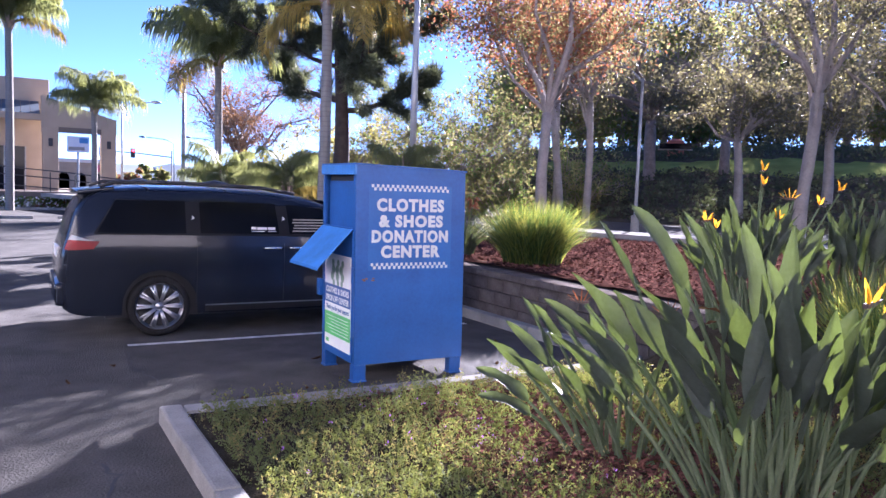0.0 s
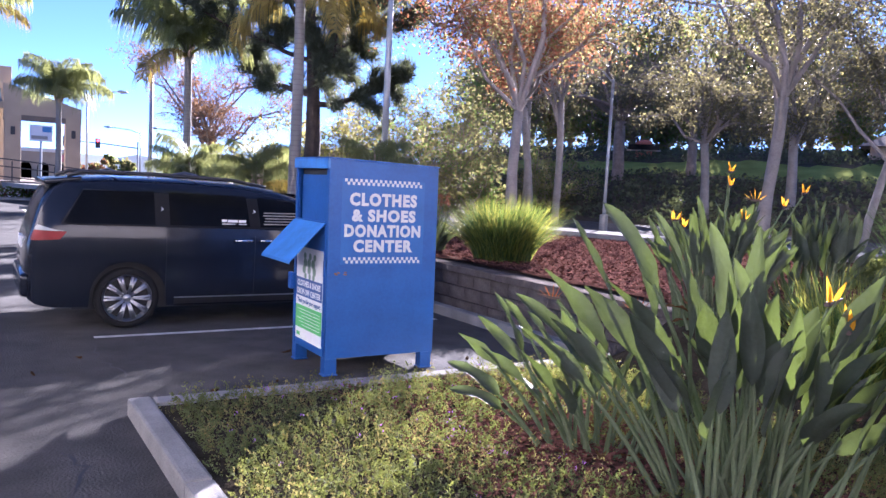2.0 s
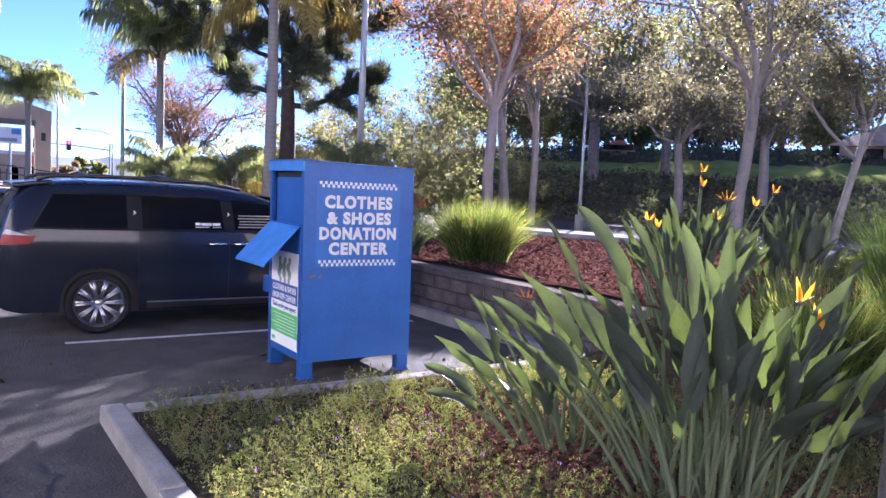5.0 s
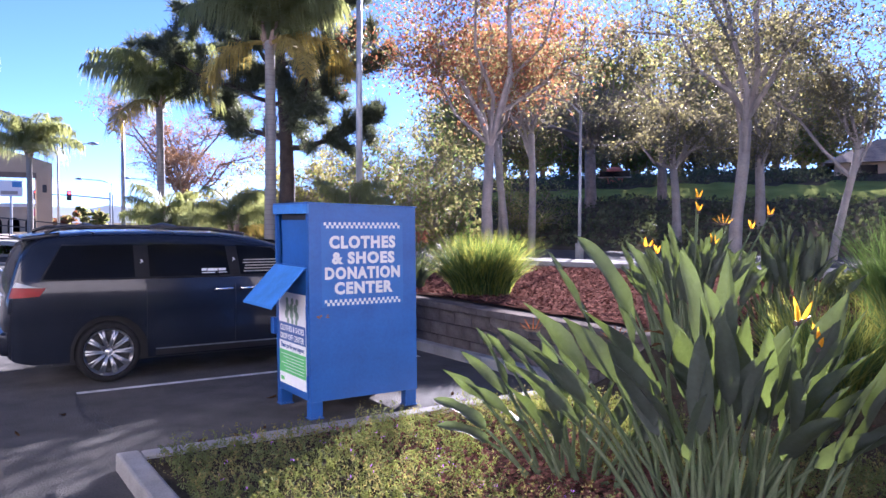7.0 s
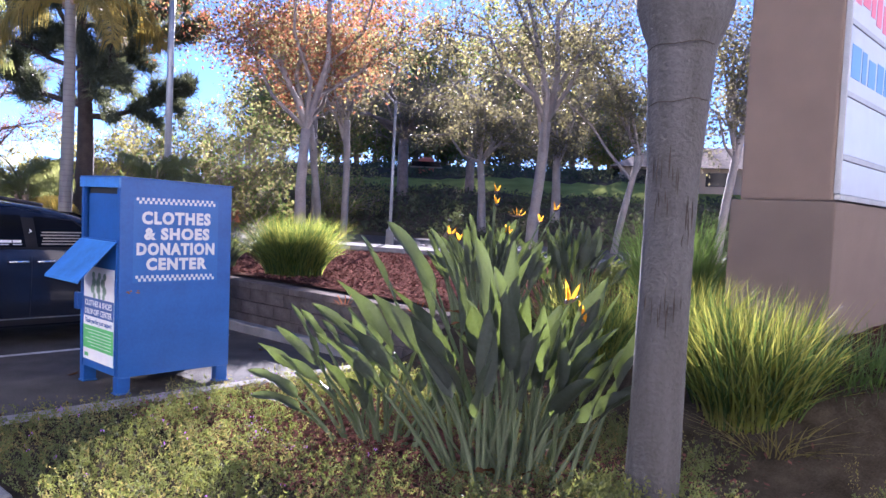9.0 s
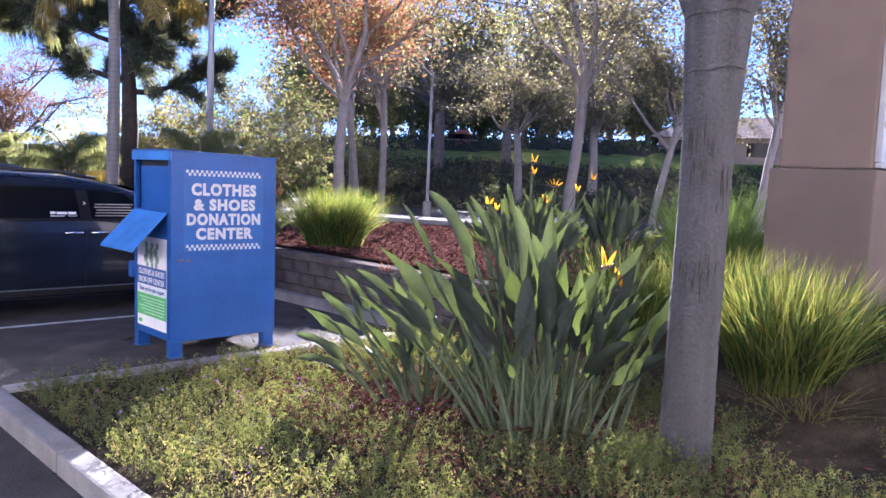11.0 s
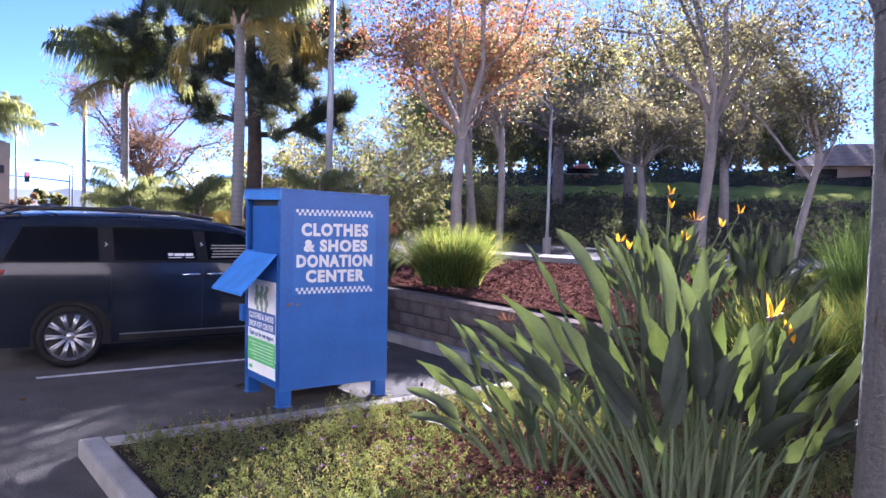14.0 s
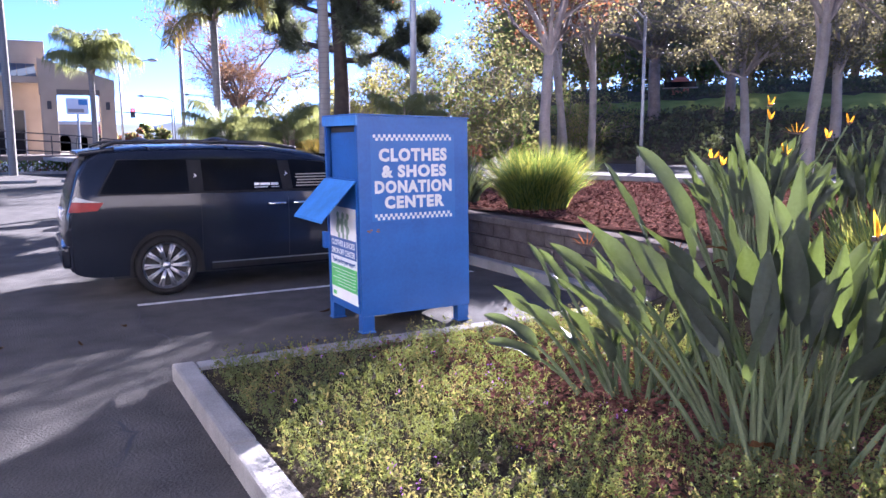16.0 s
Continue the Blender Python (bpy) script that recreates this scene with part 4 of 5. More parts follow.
def strelitzia_leaf(rng, base, tip, blade, width, parent, name="leaf", twist=0.0, material=None):
    """A stalk that carries one long folded blade; its tip lies at tip."""
    base, tip = Vector(base), Vector(tip)
    d = tip - base
    l = d.length
    out = Vector((d.x, d.y, 0))
    bend = out.normalized() * (-0.05 * l) if out.length > 0.01 else Vector((0, 0, 0))
    pts = []
    for k in range(17):
        q = k / 16
        p = base + d * q + Vector((0, 0, 1)) * 0.10 * out.length * math.sin(math.pi * q) + bend * math.sin(math.pi * q) * 0.6
        pts.append(p)
    k0 = max(4, int(16 * (1 - blade / l)))
    bm = bmesh.new()
    tube(bm, pts[:k0 + 1], [0.018 - 0.008 * k / k0 for k in range(k0 + 1)], 6, cap=False)
    stalk = part("stalk", bm, M_STEM_BP, parent)
    bm = bmesh.new()
    axis = (pts[-1] - pts[k0]).normalized()
    side = axis.cross(Vector((0, 0, 1)))
    if side.length < 0.2:
        side = Vector((1, 0, 0))
    side = (Matrix.Rotation(twist, 3, axis) @ side.normalized())
    nor = side.cross(axis)
    n = 14
    rows = []
    curl = rng.uniform(-0.05, 0.10)
    for k in range(n + 1):
        q = k / n
        f = k0 + (16 - k0) * q
        i = min(int(f), 15)
        c = pts[i].lerp(pts[i + 1], f - i) - nor * curl * blade * q * q
        w = width * 0.5 * (math.sin(math.pi * min(q ** 0.75, 1.0)) ** 0.75 if 0 < q < 1 else 0.02)
        fold = 0.35 + 0.25 * q
        wav = 0.012 * math.sin(q * 9 + rng.random())
        rows.append([bm.verts.new(c + side * w * s + nor * (abs(s) * w * fold + wav * s * s * s)) for s in (-1, -0.55, 0, 0.55, 1)])
    for a, b in zip(rows, rows[1:]):
        for j in range(4):
            bm.faces.new((a[j], a[j + 1], b[j + 1], b[j]))
    part(name, bm, material or M_LEAF_BP, parent, smooth=True)


def strelitzia_flower(parent, base, p, turn, s=1.0, petal=None):
    """A stalk with a beak and upright orange petals."""
    base, p = Vector(base), Vector(p)
    mid = base.lerp(p, 0.55) + Vector((0, 0, 0.06))
    part("flower_stalk", a_tube([base, mid, p - Vector((0, 0, 0.02))], [0.010, 0.009, 0.008], 6), M_STEM_BP, parent)
    d = Vector((math.cos(turn), math.sin(turn), 0))
    fl = part("flower", a_tube([p - d * 0.03 * s, p + d * 0.06 * s, p + d * 0.20 * s + Vector((0, 0, 0.02))], [0.014 * s, 0.016 * s, 0.002], 6), M_SPATHE, parent, "dark beak with upright orange petals")
    for k in range(5):
        a = -0.85 + 0.44 * k
        v = (d * math.sin(a) + Vector((0, 0, 1)) * math.cos(a) + Vector((-d.y, d.x, 0)) * (0.28 * (k % 3 - 1))).normalized()
        q = p + d * 0.02 * k * s
        w = d.cross(v).normalized() if d.cross(v).length > 0.1 else Vector((-d.y, d.x, 0))
        L = 0.14 * s * (1 - 0.08 * abs(k - 2))
        bm = bmesh.new()
        rows = [[bm.verts.new(q + v * L * t + w * 0.013 * s * ww * j + d * 0.004 * (1 - abs(j))) for j in (-1, 0, 1)] for t, ww in ((0, 0.4), (0.35, 1.0), (0.7, 0.75), (1.0, 0.04))]
        for a_, b_ in zip(rows, rows[1:]):
            for j in range(2):
                bm.faces.new((a_[j], a_[j + 1], b_[j + 1], b_[j]))
        part("petal", bm, petal or M_ORANGE, fl, "faded rust petal" if petal else "orange petal", smooth=True)


VR = Vector((0.637, -0.771, 0))     # across the bush
VA = Vector((0.771, 0.637, 0))      # through it


def strelitzia(base, tips, extra, seed, label, reach=0.8, height=1.5, foot=0.22, blade=(0.42, 0.62), width=(0.11, 0.16), dead=4):
    rng = random.Random(seed)
    t = thing("bird_of_paradise_plant", label, "shrub", "bird of paradise shrubs", at=base)
    todo = [(u, z, w) for u, z, w in tips]
    for _ in range(extra):
        a = rng.uniform(0, 2 * math.pi)
        r = reach * math.sqrt(rng.random())
        todo.append((r * math.cos(a), height * rng.uniform(0.74, 1.0) * (1 - 0.30 * (r / reach) ** 2), r * math.sin(a) * 0.8))
    for u, z, w in todo:
        tip = VR * u + VA * w + Vector((0, 0, z))
        b = (VR * u + VA * w) * 0.30
        b = b + Vector((rng.uniform(-foot, foot), rng.uniform(-foot, foot), 0)) * 0.7
        b.z = -0.02
        L = (tip - b).length
        strelitzia_leaf(rng, b, tip, min(rng.uniform(*blade), L * 0.46), rng.uniform(*width), t, twist=rng.uniform(-1.3, 1.3))
    for _ in range(dead):
        a = rng.uniform(0, 2 * math.pi)
        r = reach * rng.uniform(0.4, 0.8)
        strelitzia_leaf(rng, (0.1 * math.cos(a), 0.1 * math.sin(a), 0), (r * math.cos(a), r * math.sin(a), rng.uniform(0.05, 0.3)), 0.3, 0.07, t, material=M_DEADLEAF)
    return t


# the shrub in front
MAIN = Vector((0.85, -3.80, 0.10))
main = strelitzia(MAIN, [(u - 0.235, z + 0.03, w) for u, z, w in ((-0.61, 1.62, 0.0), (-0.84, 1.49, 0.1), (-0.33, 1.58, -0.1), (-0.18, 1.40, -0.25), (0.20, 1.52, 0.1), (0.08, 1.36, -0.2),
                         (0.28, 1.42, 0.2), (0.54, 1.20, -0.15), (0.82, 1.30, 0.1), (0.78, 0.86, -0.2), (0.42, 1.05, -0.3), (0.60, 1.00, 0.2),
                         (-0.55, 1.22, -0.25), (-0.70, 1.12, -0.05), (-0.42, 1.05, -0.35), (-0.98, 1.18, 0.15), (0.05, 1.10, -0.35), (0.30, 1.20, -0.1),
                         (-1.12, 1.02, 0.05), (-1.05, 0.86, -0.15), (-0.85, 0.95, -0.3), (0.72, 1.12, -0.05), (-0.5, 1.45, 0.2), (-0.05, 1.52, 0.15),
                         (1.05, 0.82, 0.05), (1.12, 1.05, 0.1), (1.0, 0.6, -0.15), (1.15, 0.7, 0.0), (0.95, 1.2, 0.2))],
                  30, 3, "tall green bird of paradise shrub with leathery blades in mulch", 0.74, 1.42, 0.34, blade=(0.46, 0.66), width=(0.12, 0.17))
for u, z, w, a in ((0.56, 1.16, 0.05, 0.2), (0.66, 1.03, 0.0, 0.4), (-0.38, 1.05, -0.1, 2.6), (-0.88, 1.05, 0.1, 2.7)):
    u -= 0.235
    old = u < -0.5
    strelitzia_flower(main, VR * u * 0.2, VR * u + VA * w + Vector((0, 0, z)), a, 0.6 if old else 1.05, M_FADED if old else None)
side_plant = strelitzia(Vector((0.76, -2.79, 0.10)), [(-0.70, 0.95, 0.0), (-0.92, 0.80, 0.1), (-1.05, 0.52, -0.1), (-0.80, 0.66, -0.3), (-0.6, 0.85, 0.2), (-0.5, 0.66, -0.3),
                                                     (-1.0, 0.36, -0.2), (-0.35, 1.0, 0.0), (-0.72, 0.44, 0.2), (-0.2, 1.05, -0.1), (-1.02, 0.68, 0.0), (-0.85, 0.95, 0.25)], 14, 5,
                        "low leaning bird of paradise shrub with drooping dark blades", 0.55, 0.95, 0.2, blade=(0.32, 0.48), width=(0.08, 0.125))
# two more behind, full of flowers
back1 = strelitzia(Vector((3.05, -1.75, 0.62)), [], 60, 8, "flowering bird of paradise shrub further back in the bed", 0.75, 1.25, 0.25, (0.34, 0.48), (0.07, 0.105))
for u, z, w, a in ((0.05, 1.42, 0, 0.3), (0.06, 1.29, -0.1, 0.5), (0.32, 1.18, 0.1, 2.0), (0.52, 1.13, 0, 0.4), (0.20, 1.0, -0.2, 1.0), (-0.40, 0.96, -0.2, 0.1), (0.68, 1.26, 0.1, 0.2), (-0.3, 0.9, -0.25, 0.6)):
    strelitzia_flower(back1, VR * u * 0.2, VR * u + VA * w + Vector((0, 0, z)), a, 0.72)
back2 = strelitzia(Vector((3.95, -2.15, 0.66)), [], 55, 9, "bird of paradise shrub with upright grey-green blades", 0.7, 1.25, 0.25, (0.34, 0.48), (0.07, 0.105))

# strap grass clumps
blades("grass_clump", (4.32, 3.25, 0.66), 3600, 1.04, 0.98, M_GRASS_D, 1, "rounded green strap grass clump on mulch above the wall", second=M_GRASS, width=0.012, fan=True)
blades("grass_clump", (3.05, -4.52, 0.12), 1500, 1.22, 0.85, M_GRASS, 2, "tall yellow-green strap grass clump beside a palm trunk", second=M_GRASS_D, width=0.017, fan=True)
blades("grass_clump", (3.7, -3.65, 0.35), 1500, 1.0, 0.85, M_GRASS, 3, "sunlit yellow-green strap grass clump", second=M_GRASS_D, width=0.013, fan=True)
blades("grass_clump", (3.8, -5.1, 0.13), 1200, 0.95, 0.85, M_GRASS_D, 4, "strap grass clump by a sign pillar, shade put into its dark green", width=0.013, fan=True)
blades("grass_clump", (5.6, -2.6, 0.6), 1300, 1.4, 0.9, M_GRASS_D, 5, "strap grass clump behind the palm, shade put into its colour", width=0.012, fan=True)
blades("grass_clump", (3.1, -3.05, 0.35), 1300, 0.92, 0.75, M_GRASS, 6, "sunlit yellow-green strap grass clump", second=M_GRASS_D, width=0.013, fan=True)
blades("dry_strands", (2.75, -4.85, 0.10), 130, 0.42, 0.75, M_COVER_D, 7, "dry pale strands drooping at the foot of the grass", width=0.012)

# the near palm: only its trunk and swollen neck come into view
NECK = [(0.0, 0.0), (0.14, -0.010), (0.25, -0.012), (0.307, -0.006), (0.335, 0.010), (0.36, 0.018), (0.378, 0.028), (0.402, 0.04), (0.416, 0.085), (0.432, 0.12), (0.465, 0.13), (0.55, 0.09), (0.7, 0.02), (1.0, 0.0)]
near_palm = palm((1.11, -4.69, 0.10), 7.2, 0.164, 0.150, 2.6, 11, 22, label="near palm with grey cracked trunk in the planting island",
                 bulge=lambda q: lerp_table(NECK, q)[0], rings=34, yellow=0, bark=M_PALM_NEAR)
rr = random.Random(21)
for z, rad, tip in ((2.40, 0.1655, 0.02), (2.72, 0.186, 0.015)):
    ring = [(rad * math.cos(a), rad * math.sin(a), z + tip * math.cos(a + 1.0) + 0.006 * math.sin(5 * a)) for a in [2 * math.pi * k / 28 for k in range(29)]]
    part("leaf_scar", a_tube(ring, 0.0028, 6), M_SCAR, near_palm, smooth=True)
for k in range(26):
    z = rr.choice((1.74, 1.80, 1.66, 1.22, 1.16, 2.0)) + rr.uniform(-0.06, 0.06)
    a = radians(206 + rr.uniform(-55, 55))
    rad = 0.164 - 0.014 * z / 7.1 - 0.0125
    q = Vector((rad * math.cos(a), rad * math.sin(a), z))
    L = rr.uniform(0.03, 0.10)
    part("bark_crack", a_tube([q - Vector((0, 0, L)), q, q + Vector((rr.uniform(-0.006, 0.006), rr.uniform(-0.006, 0.006), L))], [0.0015, rr.uniform(0.003, 0.006), 0.001], 5), M_SCAR, near_palm)
# palms further off
palm((2.70, 17.1, 0.0), 5.25, 0.13, 0.10, 2.2, 12, 21, label="queen palm with feathery drooping crown by the lot", yellow=1)
palm((3.97, 11.5, 0.66), 6.2, 0.15, 0.115, 2.5, 13, 24, label="queen palm with yellowing lower fronds in front of a pine", yellow=3)
palm((-2.75, 37.7, 0.0), 9.2, 0.21, 0.16, 3.0, 14, 22, label="tall queen palm beside a stucco portico", yellow=1)
palm((0.75, 33.6, 0.0), 4.9, 0.15, 0.12, 2.5, 15, 17, label="short queen palm with wide drooping crown", yellow=0)

# pine
def pine_tree(base, height, radius, seed, label):
    """A dark trunk with long rising limbs that carry tufts of needles."""
    rng = np.random.default_rng(seed)
    t = thing("pine_tree", label, "pine tree", at=base)
    bm = bmesh.new()
    axis = [Vector((0.12 * math.sin(k * 0.9), 0.10 * math.cos(k * 0.7), height * k / 8 - (0.3 if k == 0 else 0))) for k in range(9)]
    tube(bm, axis, [radius * (1.2 - 0.13 * k) for k in range(9)], 12)
    cen, aim = [], []
    n = 19
    for k in range(n):
        q = k / (n - 1)
        z = 3.35 + (height - 3.9) * q
        a = 2.39996 * k - 0.25
        L = 3.7 * (1 - 0.55 * q * q) * rng.uniform(0.72, 1.05)
        out = Vector((math.cos(a), math.sin(a), 0))
        side = Vector((-out.y, out.x, 0)) * rng.uniform(-0.25, 0.25)
        start = Vector((axis[4].x, axis[4].y, z))
        lp = [start + out * L * u + side * L * u * u + Vector((0, 0, L * (0.10 * u + 0.32 * u * u))) + Vector(rng.normal(size=3)) * 0.06 * (1 if u else 0) for u in (0, 0.2, 0.4, 0.6, 0.8, 1.0)]
        r0 = radius * rng.uniform(0.34, 0.5) * (1 - 0.4 * q)
        tube(bm, lp, [r0, r0 * 0.85, r0 * 0.7, r0 * 0.52, r0 * 0.35, r0 * 0.15], 7, cap=False)
        for _ in range(15):
            u = rng.uniform(0.22, 1.0)
            i = min(int(u * 5), 4)
            p = lp[i].lerp(lp[i + 1], u * 5 - i)
            d = (out * rng.uniform(0.1, 1.0) + Vector(rng.normal(size=3)) * 0.65 + Vector((0, 0, 0.35))).normalized()
            tp = grown(rng, p, d, rng.uniform(0.45, 1.05), 4, 0.22, 0.12)
            tube(bm, tp, [r0 * 0.26, r0 * 0.2, r0 * 0.15, r0 * 0.1, r0 * 0.06], 4, cap=False)
            for v, w in zip(tp[1:], tp):
                cen.append(tuple(v))
                aim.append(tuple((v - w).normalized()))
    part("trunk", bm, M_PINE_BARK, t, "rough black trunk and limbs", smooth=True)
    cen, aim = np.array(cen), np.array(aim)
    per = 100
    c = np.repeat(cen, per, axis=0) + rng.normal(size=(len(cen) * per, 3)) * 0.07
    d = np.repeat(aim, per, axis=0) * 0.75 + rng.normal(size=c.shape) * 0.62 + np.array([0, 0, 0.22])
    d /= np.linalg.norm(d, axis=1, keepdims=True)
    l = rng.uniform(0.18, 0.34, (len(c), 1))
    w = np.cross(d, rng.normal(size=c.shape))
    w *= 0.015 / np.linalg.norm(w, axis=1, keepdims=True)
    quads("needles", np.stack([c - w * 0.6, c + w * 0.6, c + d * l + w * 0.5, c + d * l - w * 0.5], axis=1), M_PINE, t, "grey-green needles in bristling tufts")
    return t


pine_tree((5.78, 15.1, 0.66), 9.4, 0.24, 24, "dark pine with rough black trunk and bristling needle tufts")
# pale trunked sycamore with rusty crown
tree("sycamore_tree", (9.3, 9.7, 0.70), 10.5, 0.155, (4.3, 4.3), ((M_LEAF_RED, 0.42), (M_LEAF_OLIVE, 0.38), (M_LEAF_BROWN, 0.20)), M_PALE_BARK, 22, limbs=9, high=2, leaves=27000, leaf=0.09, fork=0.30, spread=0.7, twigs=11, low=0.3,
     label="pale forked sycamore with rust and olive autumn leaves")
# eucalyptus along the bank
for i, (x, y, z, h, r, ln, cw, fk, hi) in enumerate(((16.9, 7.6, 0.8, 14.0, 0.19, (0.15, -0.1), 4.4, 0.30, 2), (14.1, 13.6, 0.8, 7.0, 0.13, (0.1, 0.2), 1.8, 0.6, 2),
                                                     (14.7, 15.8, 0.9, 9.5, 0.14, (-0.3, 0.3), 3.0, 0.46, 1), (25.0, 22.0, 2.2, 8.4, 0.30, (0.5, 0.5), 4.4, 0.36, 1), (27.7, 19.7, 2.0, 8.2, 0.24, (0.2, 0.0), 4.4, 0.36, 1),
                                                     (17.2, 1.76, 0.74, 8.5, 0.12, (0.2, -0.5), 1.8, 0.46, 1), (19.6, 6.2, 0.9, 8.0, 0.12, (0.3, -0.5), 2.2, 0.42, 2), (21.5, 13.5, 1.2, 7.0, 0.18, (0.0, 0.3), 3.2, 0.42, 2),
                                                     (30, 27, 2.6, 8.4, 0.25, (0, 0), 4.2, 0.36, 1), (24.5, 12.0, 1.7, 7.6, 0.2, (0, 0), 3.4, 0.4, 1))):
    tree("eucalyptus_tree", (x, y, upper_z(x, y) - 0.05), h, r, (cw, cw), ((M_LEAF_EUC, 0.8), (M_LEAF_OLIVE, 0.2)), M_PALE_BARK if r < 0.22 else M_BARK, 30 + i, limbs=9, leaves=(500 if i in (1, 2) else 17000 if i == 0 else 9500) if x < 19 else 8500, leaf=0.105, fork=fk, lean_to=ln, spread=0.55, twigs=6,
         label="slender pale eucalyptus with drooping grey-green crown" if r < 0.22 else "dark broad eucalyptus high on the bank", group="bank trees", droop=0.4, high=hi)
# red leaved tree over the street
tree("maple_tree", (16.5, 18.5, 0.75), 10.0, 0.12, (3.6, 3.6), ((M_LEAF_RED, 0.8), (M_LEAF_OLIVE, 0.2)), M_PALE_BARK, 45, limbs=10, leaves=9000, leaf=0.17, fork=0.55, spread=0.5, twigs=6,
     label="thin tree with a crown of red-brown autumn leaves")
# nearly bare tree by the lot
tree("bare_tree", (7.4, 32.4, 0.0), 9.3, 0.15, (4.7, 4.7), ((M_LEAF_BROWN, 1.0),), M_BARK, 50, limbs=20, leaves=20000, leaf=0.09, fork=0.36, spread=0.55, twigs=8, bare=True,
     label="nearly bare tree with sparse rusty leaves")
# shrubs and small trees in the thicket
for i, (x, y, h, cw, m) in enumerate(((8.0, 19.5, 4.8, 2.2, 1), (11.2, 22.5, 7.0, 2.8, 0), (9.5, 16.5, 4.6, 2.2, 0), (12.5, 18.5, 6.2, 2.4, 0), (15.5, 21.5, 7.4, 2.8, 0), (6.5, 23.0, 3.2, 2.2, 1),
                                      (8.8, 27.0, 4.0, 2.4, 1), (10.4, 13.2, 3.0, 1.8, 0), (14.8, 26.0, 7.4, 3.0, 1), (18.5, 27.0, 6.5, 3.4, 0), (7.2, 13.5, 2.4, 1.7, 2), (6.4, 18.3, 2.6, 1.8, 2), (19.5, 20.5, 4.6, 2.6, 0), (5.0, 27.5, 1.8, 1.6, 2))):
    ms = (((M_LEAF_OLIVE, 0.7), (M_LEAF_GREEN, 0.3)), ((M_LEAF_YEL, 0.6), (M_LEAF_OLIVE, 0.4)), ((M_LEAF_GREEN, 0.7), (M_LEAF_OLIVE, 0.3)))[m]
    tree("thicket_tree", (x, y, 0.3), h, 0.07, (cw, cw), ms, M_BARK, 60 + i, limbs=10, leaves=5600, leaf=0.11, fork=0.16, spread=0.65, twigs=7, stems=2, bare=True,
         label=("olive", "yellow-leaved", "dark green")[m] + " slender tree in the thicket behind the lot", group="thicket trees")
# low agave and small fan shrubs behind the van
for i, (x, y, h, l) in enumerate(((2.35, 15.0, 1.5, 1.5), (3.55, 13.0, 1.5, 1.5), (5.0, 9.2, 1.75, 1.2), (3.2, 15.4, 1.2, 1.3), (4.6, 20, 1.3, 1.4))):
    t = palm((x, y, 0.5 if x > 3.3 else 0.0), h, 0.09, 0.09, l, 80 + i, 15, label="low feathery palm shrub with yellowing fronds by the wall", yellow=5, rings=4, low=True)
    t.name = "palm_shrub"


def low_shrub(at, rx, ry, h, n, seed, label):
    """A rounded shrub of small leaves over a few stems."""
    rng = np.random.default_rng(seed)
    t = thing("low_shrub", label, "shrub", "low shrubs by the street", at=at)
    bm = bmesh.new()
    for k in range(7):
        a = 2 * math.pi * k / 7
        tube(bm, grown(rng, (0, 0, -0.1), (math.cos(a) * rx, math.sin(a) * ry, 1.0), h * 0.9, 4, 0.15, 0.1), [0.02, 0.017, 0.013, 0.01, 0.005], 5, cap=False)
    part("stems", bm, M_BARK, t)
    d = rng.normal(size=(n, 3))
    d /= np.linalg.norm(d, axis=1, keepdims=True)
    d[:, 2] = np.abs(d[:, 2])
    bumps = np.array([1 + 0.22 * noise.noise(Vector(p) * 3.0 + Vector((seed, 0, 0))) for p in d])
    c = d * (bumps * rng.uniform(0.72, 1.03, n))[:, None] * np.array([rx, ry, h])
    quads("foliage", leaf_quads(rng, c, 0.055, 0.032, 0.5), M_COVER, t)
    return t


low_shrub((7.8, -0.85, 0.68), 0.75, 0.6, 0.5, 5200, 5, "low rounded shrub with sunlit top near the sidewalk")
low_shrub((8.7, -1.9, 0.68), 0.8, 0.7, 0.55, 5200, 6, "low rounded shrub with sunlit top near the sidewalk")


# ---- ground cover ----
def cover_patch(name, x0, x1, y0, y1, n, z, material, seed, label, keep, size=0.032, tall=0.10, per=13):
    """Low plants: sprigs that carry small leaves up their stems."""
    rng = np.random.default_rng(seed)
    b = np.stack([rng.uniform(x0, x1, n), rng.uniform(y0, y1, n)], axis=1)
    dens = np.array([noise.noise((p[0] * 2.0, p[1] * 2.0, seed)) for p in b])
    bare = np.array([math.exp(-((p[0] - 0.62) / 0.45) ** 2 - ((p[1] + 2.9) / 0.95) ** 2) for p in b])
    bare += np.array([math.exp(-((p[0] - 2.0) / 0.75) ** 2 - ((p[1] + 5.1) / 0.7) ** 2) for p in b])
    ok = dens + rng.uniform(-0.35, 0.6, n) - 1.1 * bare > keep
    b, dens = b[ok], dens[ok]
    n = len(b)
    h = tall * (0.55 + 0.9 * np.clip(dens + 0.4, 0, 1)) * rng.uniform(0.4, 1.25, n)
    lean_ = rng.normal(size=(n, 2)) * 0.45
    q = rng.random((n, per)) ** 0.7
    c = np.zeros((n, per, 3))
    for k in (0, 1):
        c[:, :, k] = b[:, None, k] + lean_[:, None, k] * h[:, None] * q + rng.normal(size=(n, per)) * size * 0.5
    base = np.array([z(p[0], p[1]) for p in b])
    c[:, :, 2] = base[:, None] + h[:, None] * q
    return tagged(quads(name, leaf_quads(rng, c.reshape(-1, 3), size, size * 0.45, 0.8), material), label, "ground cover", kind="stuff")


def isl(x, y):
    return 0.09 + 0.55 * smooth01((x - 2.2) / 1.4) * smooth01((-y - 0.55) / 0.6)


